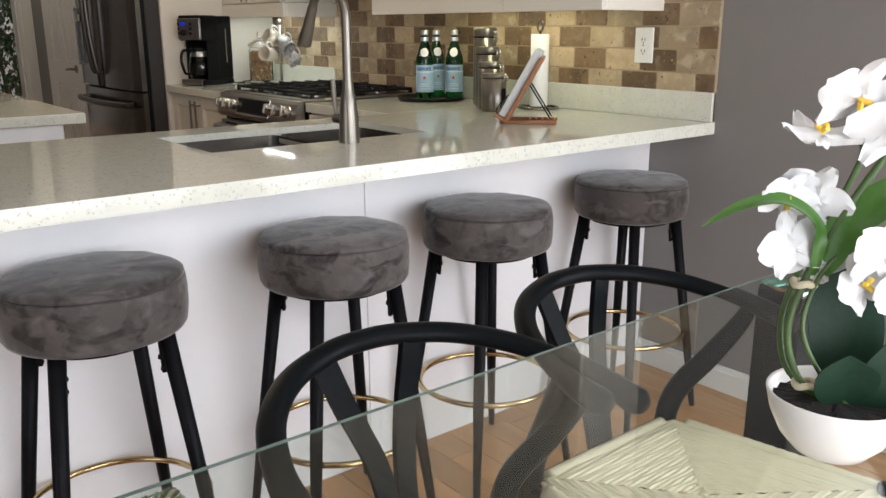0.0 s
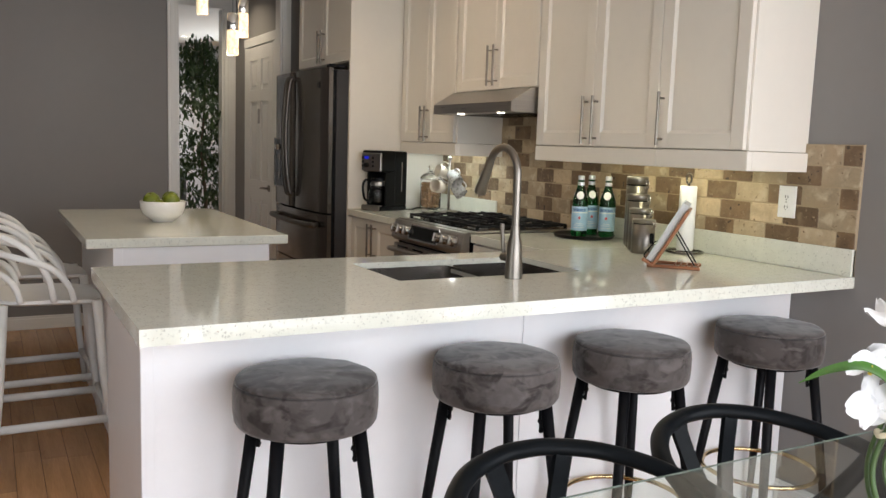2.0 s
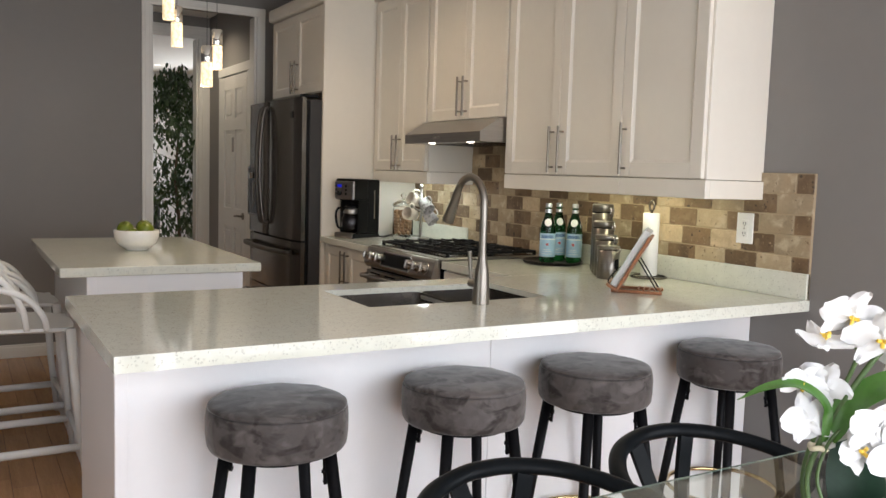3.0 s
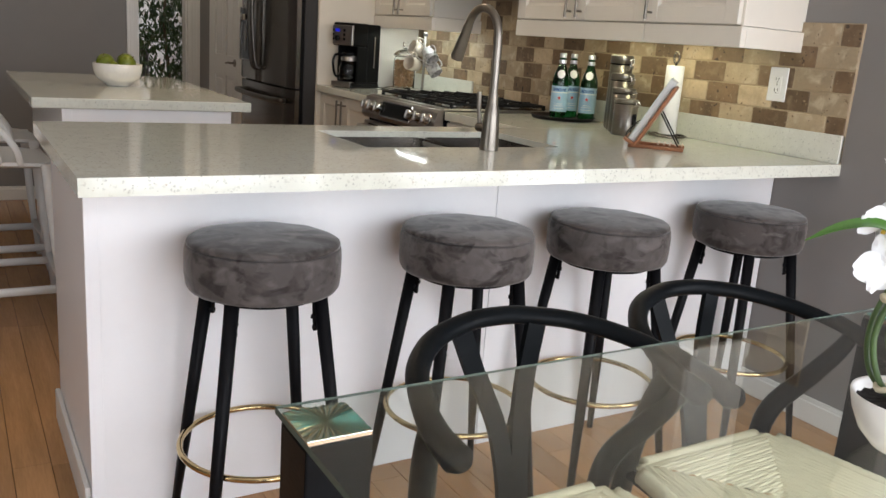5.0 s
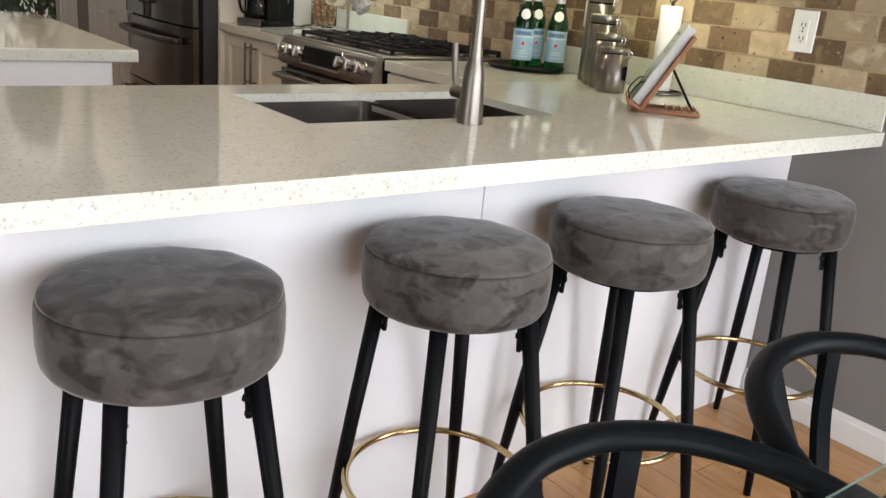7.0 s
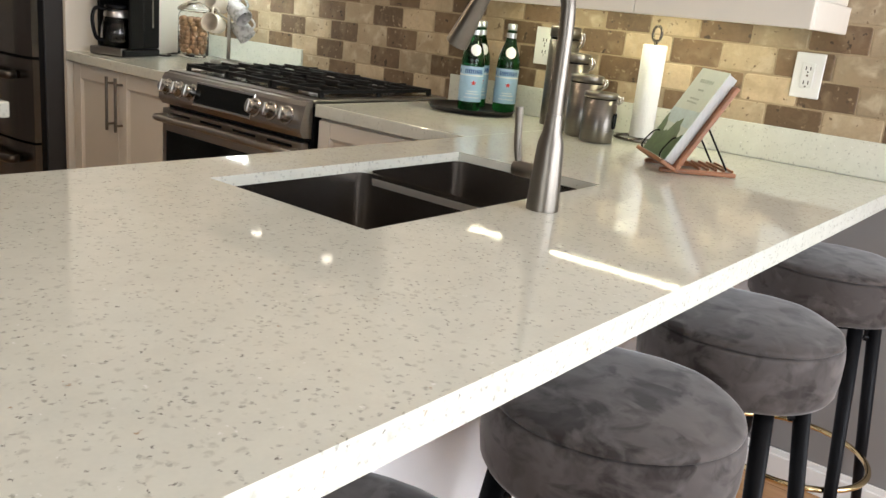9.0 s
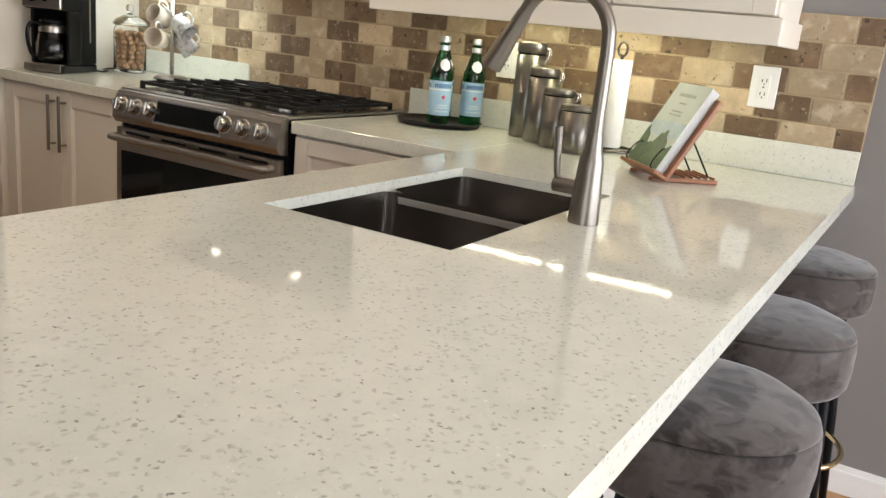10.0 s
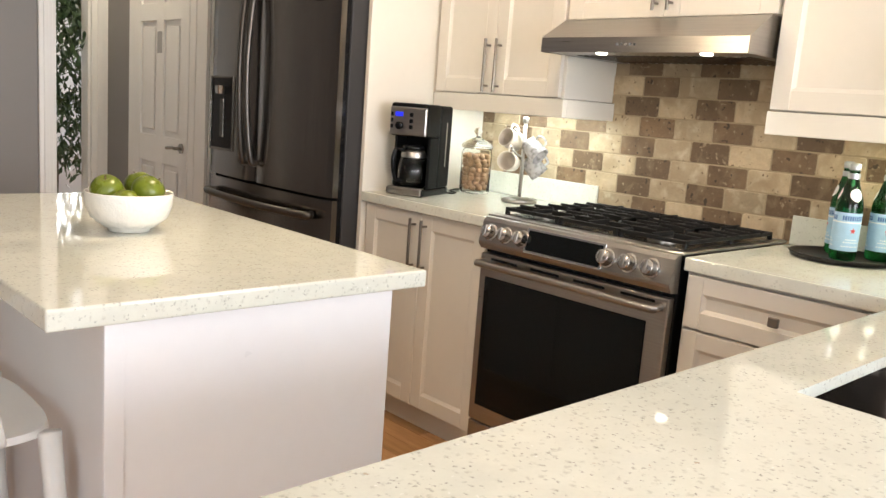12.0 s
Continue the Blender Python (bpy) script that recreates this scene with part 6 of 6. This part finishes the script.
        part("lip", bm, M["yellow"], fl, "yellow flower centre", True)


orchid(1.02, 0.556)


# ---- room beyond: plant, chair, window ----
def ficus(x, y):
    t = thing("ficus_tree", (x, y, FL), "tall leafy green ficus tree in the room beyond", "tree")
    part("planter", lathe([(0, 0), (0.13, 0), (0.16, 0.28), (0.15, 0.28), (0.14, 0.25), (0, 0.25)], 28), M["ceramic"], t, "", True)
    part("trunk", tube(smooth_path([(0, 0, 0.22), (0.02, 0.01, 0.7), (-0.02, 0.0, 1.2), (0.01, -0.01, 1.75), (0.0, 0, 2.2)]), [0.022 - 0.0007 * k for k in range(25)], 8), material("ficus_bark", (0.10, 0.075, 0.05), 0.9, vary=0.3, scale=30), t, "", True)
    rnd = random.Random(11)
    limbs, leaves = bmesh.new(), bmesh.new()
    for k in range(105):
        z0 = rnd.uniform(0.55, 2.15)
        a = rnd.uniform(0, 2 * math.pi)
        L = rnd.uniform(0.20, 0.46) * (1.15 - abs(z0 - 1.3) * 0.3) * (0.55 if z0 > 1.85 else 1.0)
        p = smooth_path([(0, 0, z0), (L * 0.5 * math.cos(a), L * 0.5 * math.sin(a), z0 + 0.10), (L * math.cos(a), L * math.sin(a), z0 + 0.06), (L * 1.15 * math.cos(a), L * 1.15 * math.sin(a), z0 - 0.06)], 4)
        add_tube(limbs, p, 0.003, 5)
        for q in range(27):
            c = p[rnd.randrange(2, len(p))] + Vector((rnd.gauss(0, 0.035), rnd.gauss(0, 0.035), rnd.gauss(0, 0.045)))
            m = Matrix.Translation(c) @ Euler((rnd.uniform(0.6, 2.4), rnd.uniform(-0.6, 0.6), rnd.uniform(0, 6.3))).to_matrix().to_4x4()
            s = rnd.uniform(0.026, 0.042)
            vs = [leaves.verts.new(m @ Vector(v)) for v in ((0, -s, 0), (s * 0.38, -s * 0.2, 0.006), (s * 0.30, s * 0.4, 0.003), (0, s, -0.006), (-s * 0.30, s * 0.4, 0.003), (-s * 0.38, -s * 0.2, 0.006))]
            leaves.faces.new(vs)
    tagged(part("branchwork", limbs, M["stem"], t), kind="stuff")
    fm = material("ficus_leaf", (0.034, 0.066, 0.024), 0.4, vary=0.4, scale=6)
    ob = part("crown", leaves, fm, t, "many small drooping green leaves")
    tagged(ob, kind="stuff")


ficus(1.74, 8.15)


def far_chair(x, y):
    c = thing("upholstered_chair", (x, y, FL), "grey upholstered chair in the room beyond", "chair")
    g = material("grey_upholstery", (0.10, 0.10, 0.11), 0.8, vary=0.2, scale=20)
    part("seat", box(-0.23, -0.23, 0.38, 0.23, 0.23, 0.48, 0.03, 3), g, c)
    part("backrest", box(-0.23, 0.17, 0.46, 0.23, 0.25, 0.97, 0.035, 3), g, c)
    for sx in (-1, 1):
        for sy in (-1, 1):
            part("leg", tube([(sx * 0.2, sy * 0.2, 0), (sx * 0.19, sy * 0.19, 0.39)], [0.014, 0.02], 8), M["black_wood"], c)


far_chair(1.60, 9.2)
w = thing("window_1", (3.45, 10.4, 0.6), "white framed bright window in the room beyond", "window", kind="structure", world_coords=True)
bm = bmesh.new()
for y in (9.6, 10.38, 11.16):
    add_box(bm, 3.41, y, 0.6, 3.46, y + 0.04, 2.2)
add_box(bm, 3.41, 9.6, 0.6, 3.46, 11.2, 0.64)
add_box(bm, 3.41, 9.6, 2.16, 3.46, 11.2, 2.2)
part("window_frame", bm, M["trim"], w)
# unseen side window, made up to go with the left fill lamp
w = thing("window_2", (-2.55, 0.6, 0.75), "unseen white framed side window, added for the left fill light", "window", kind="structure", world_coords=True)
bm = bmesh.new()
for y in (-0.2, 0.58, 1.36):
    add_box(bm, X0 - 0.1, y, 0.75, X0 - 0.05, y + 0.04, 2.05)
add_box(bm, X0 - 0.1, -0.2, 0.75, X0 - 0.05, 1.4, 0.79)
add_box(bm, X0 - 0.1, -0.2, 2.01, X0 - 0.05, 1.4, 2.05)
part("window_frame", bm, M["trim"], w)
w = thing("door_3", (WX + 0.06, -0.35, FL), "white framed glazed garden door of the dining room", "door", kind="structure", world_coords=True)
bm = bmesh.new()
for y in (-1.15, -0.38, 0.39):
    add_box(bm, WX + 0.03, y, FL, WX + 0.09, y + 0.06, 2.12)
add_box(bm, WX + 0.03, -1.15, 2.06, WX + 0.09, 0.45, 2.12)
add_box(bm, WX + 0.03, -1.15, FL, WX + 0.09, 0.45, FL + 0.06)
part("door_frame", bm, M["trim"], w)
w = thing("door_2", (0.75, Y0 - 0.06, FL), "white framed glazed patio door of the dining room", "door", kind="structure", world_coords=True)
bm = bmesh.new()
for x in (-0.55, 0.72, 1.99):
    add_box(bm, x, Y0 - 0.08, FL, x + 0.06, Y0 - 0.03, 2.15)
add_box(bm, -0.55, Y0 - 0.08, 2.09, 2.05, Y0 - 0.03, 2.15)
add_box(bm, -0.55, Y0 - 0.08, FL, 2.05, Y0 - 0.03, FL + 0.06)
part("door_frame", bm, M["trim"], w)


# ---- wall tiles, one by one ----
bs = structure("backsplash", add_box(box(WX - 0.0112, 1.739, CT - 0.03, WX - 0.0005, 4.762, 1.377), WX - 0.0112, 3.287, 1.377, WX - 0.0005, 4.048, 1.655), M["grout"], "running-bond travertine tile backsplash in cream and brown", "backsplash")
PITCH, ROWH, TW, TH = 0.1552, 0.0765, 0.1520, 0.0730
tile_rnd = random.Random(21)


def tile_mesh(width, seed):
    rnd = random.Random(seed)
    bm = bmesh.new()
    rings = [[], [], []]
    for sy, sz, a0 in ((1, 1, 0), (-1, 1, 90), (-1, -1, 180), (1, -1, 270)):
        r = rnd.uniform(0.003, 0.0085)
        for k in range(3):
            a = radians(a0 + 45 * k)
            jy, jz = rnd.uniform(-0.0012, 0.0008), rnd.uniform(-0.0012, 0.0008)
            for ring, x, inset in zip(rings, (0.0042, -0.0022, -0.0042), (0, 0.0002, 0.0022)):
                ring.append(bm.verts.new((x, sy * (width / 2 - r + jy) + (r - inset) * math.cos(a), sz * (TH / 2 - r + jz) + (r - inset) * math.sin(a))))
    for a, b in zip(rings, rings[1:]):
        for k in range(12):
            m = (k + 1) % 12
            bm.faces.new((a[k], a[m], b[m], b[k]))
    bm.faces.new(rings[2])
    bmesh.ops.recalc_face_normals(bm, faces=bm.faces)
    me = bpy.data.meshes.new("tile")
    bm.to_mesh(me)
    bm.free()
    return me


tile_cache = {}


def tile_at(y0, y1, z, dark):
    wdt = round(y1 - y0, 3)
    key = (wdt, dark, tile_rnd.randrange(4))
    if key not in tile_cache:
        tile_cache[key] = tile_mesh(wdt, len(tile_cache))
        tile_cache[key].materials.append(M["tile_dark"] if dark else M["tile_light"])
    ob = new("tile", tile_cache[key])
    ob.parent = bs
    ob.location = (WX - 0.0088, (y0 + y1) / 2, z)


for r in range(-3, 7):
    zc = 1.377 - ROWH * (r + 0.5)
    for k in range(-1, 21):
        if r % 2 == 0:
            a, b, dark = 1.738 + PITCH * (k - 0.5), 1.738 + PITCH * (k + 0.5), k % 2 == 0
        else:
            a, b, dark = 1.738 + PITCH * k, 1.738 + PITCH * (k + 1), k % 2 == 1
        a, b = max(a, 1.738), min(b, 4.760)
        if b - a < 0.03:
            continue
        mid = (a + b) / 2
        behind_range = 3.25 < b and a < 4.075
        if zc > 1.39 and not (3.285 < mid < 4.05):
            continue
        if zc + TH / 2 < CT + 0.098 and not behind_range:
            continue
        if zc < CT - 0.02 or zc > 1.62:
            continue
        if zc < CT + 0.098 and (a < 3.262 or b > 4.072):
            a, b = max(a, 3.264), min(b, 4.070)
            if b - a < 0.02:
                continue
        tile_at(a + 0.0016, b - 0.0016, zc, dark)


# ---- floor planks ----
fl = structure("floor", box(X0, Y0, FL - 0.0058, WX, 7.6, FL - 0.0052), M["floor_gap"], "honey oak plank floor", "floor")
PW = 0.098
plank_rnd = random.Random(8)
plank_cache = {}


def plank_mesh(length):
    if length not in plank_cache:
        bm = box(-PW / 2 + 0.0007, -length / 2 + 0.0007, -0.005, PW / 2 - 0.0007, length / 2 - 0.0007, 0, 0.0012, 1)
        me = bpy.data.meshes.new("plank")
        bm.to_mesh(me)
        bm.free()
        me.materials.append(M["floor"])
        plank_cache[length] = me
    return plank_cache[length]


rest = bmesh.new()
count = 0
x = X0 + PW / 2
while x < WX:
    y = Y0 - plank_rnd.uniform(0, 0.9)
    while y < 7.6:
        L = plank_rnd.choice((0.6, 0.75, 0.9, 1.05, 1.2))
        a, b = max(y, Y0), min(y + L, 7.6)
        if b - a > 0.05:
            near = -0.75 < x < WX and b > 0.4 and a < 6.2 and count < 300
            if near and abs((b - a) - L) < 1e-6:
                ob = new("plank", plank_mesh(L))
                ob.parent = fl
                ob.location = (x, (a + b) / 2, FL)
                count += 1
            else:
                add_box(rest, x - PW / 2 + 0.0007, a + 0.0007, FL - 0.005, x + PW / 2 - 0.0007, b - 0.0007, FL)
        y += L
    x += PW
ob = part("planks", rest, M["floor"], fl)
tagged(ob, kind="stuff")
structure("floor_room", box(-0.2, 7.7, FL - 0.005, 3.4, 11.4, FL), M["floor"], "oak floor of the room beyond", "floor")
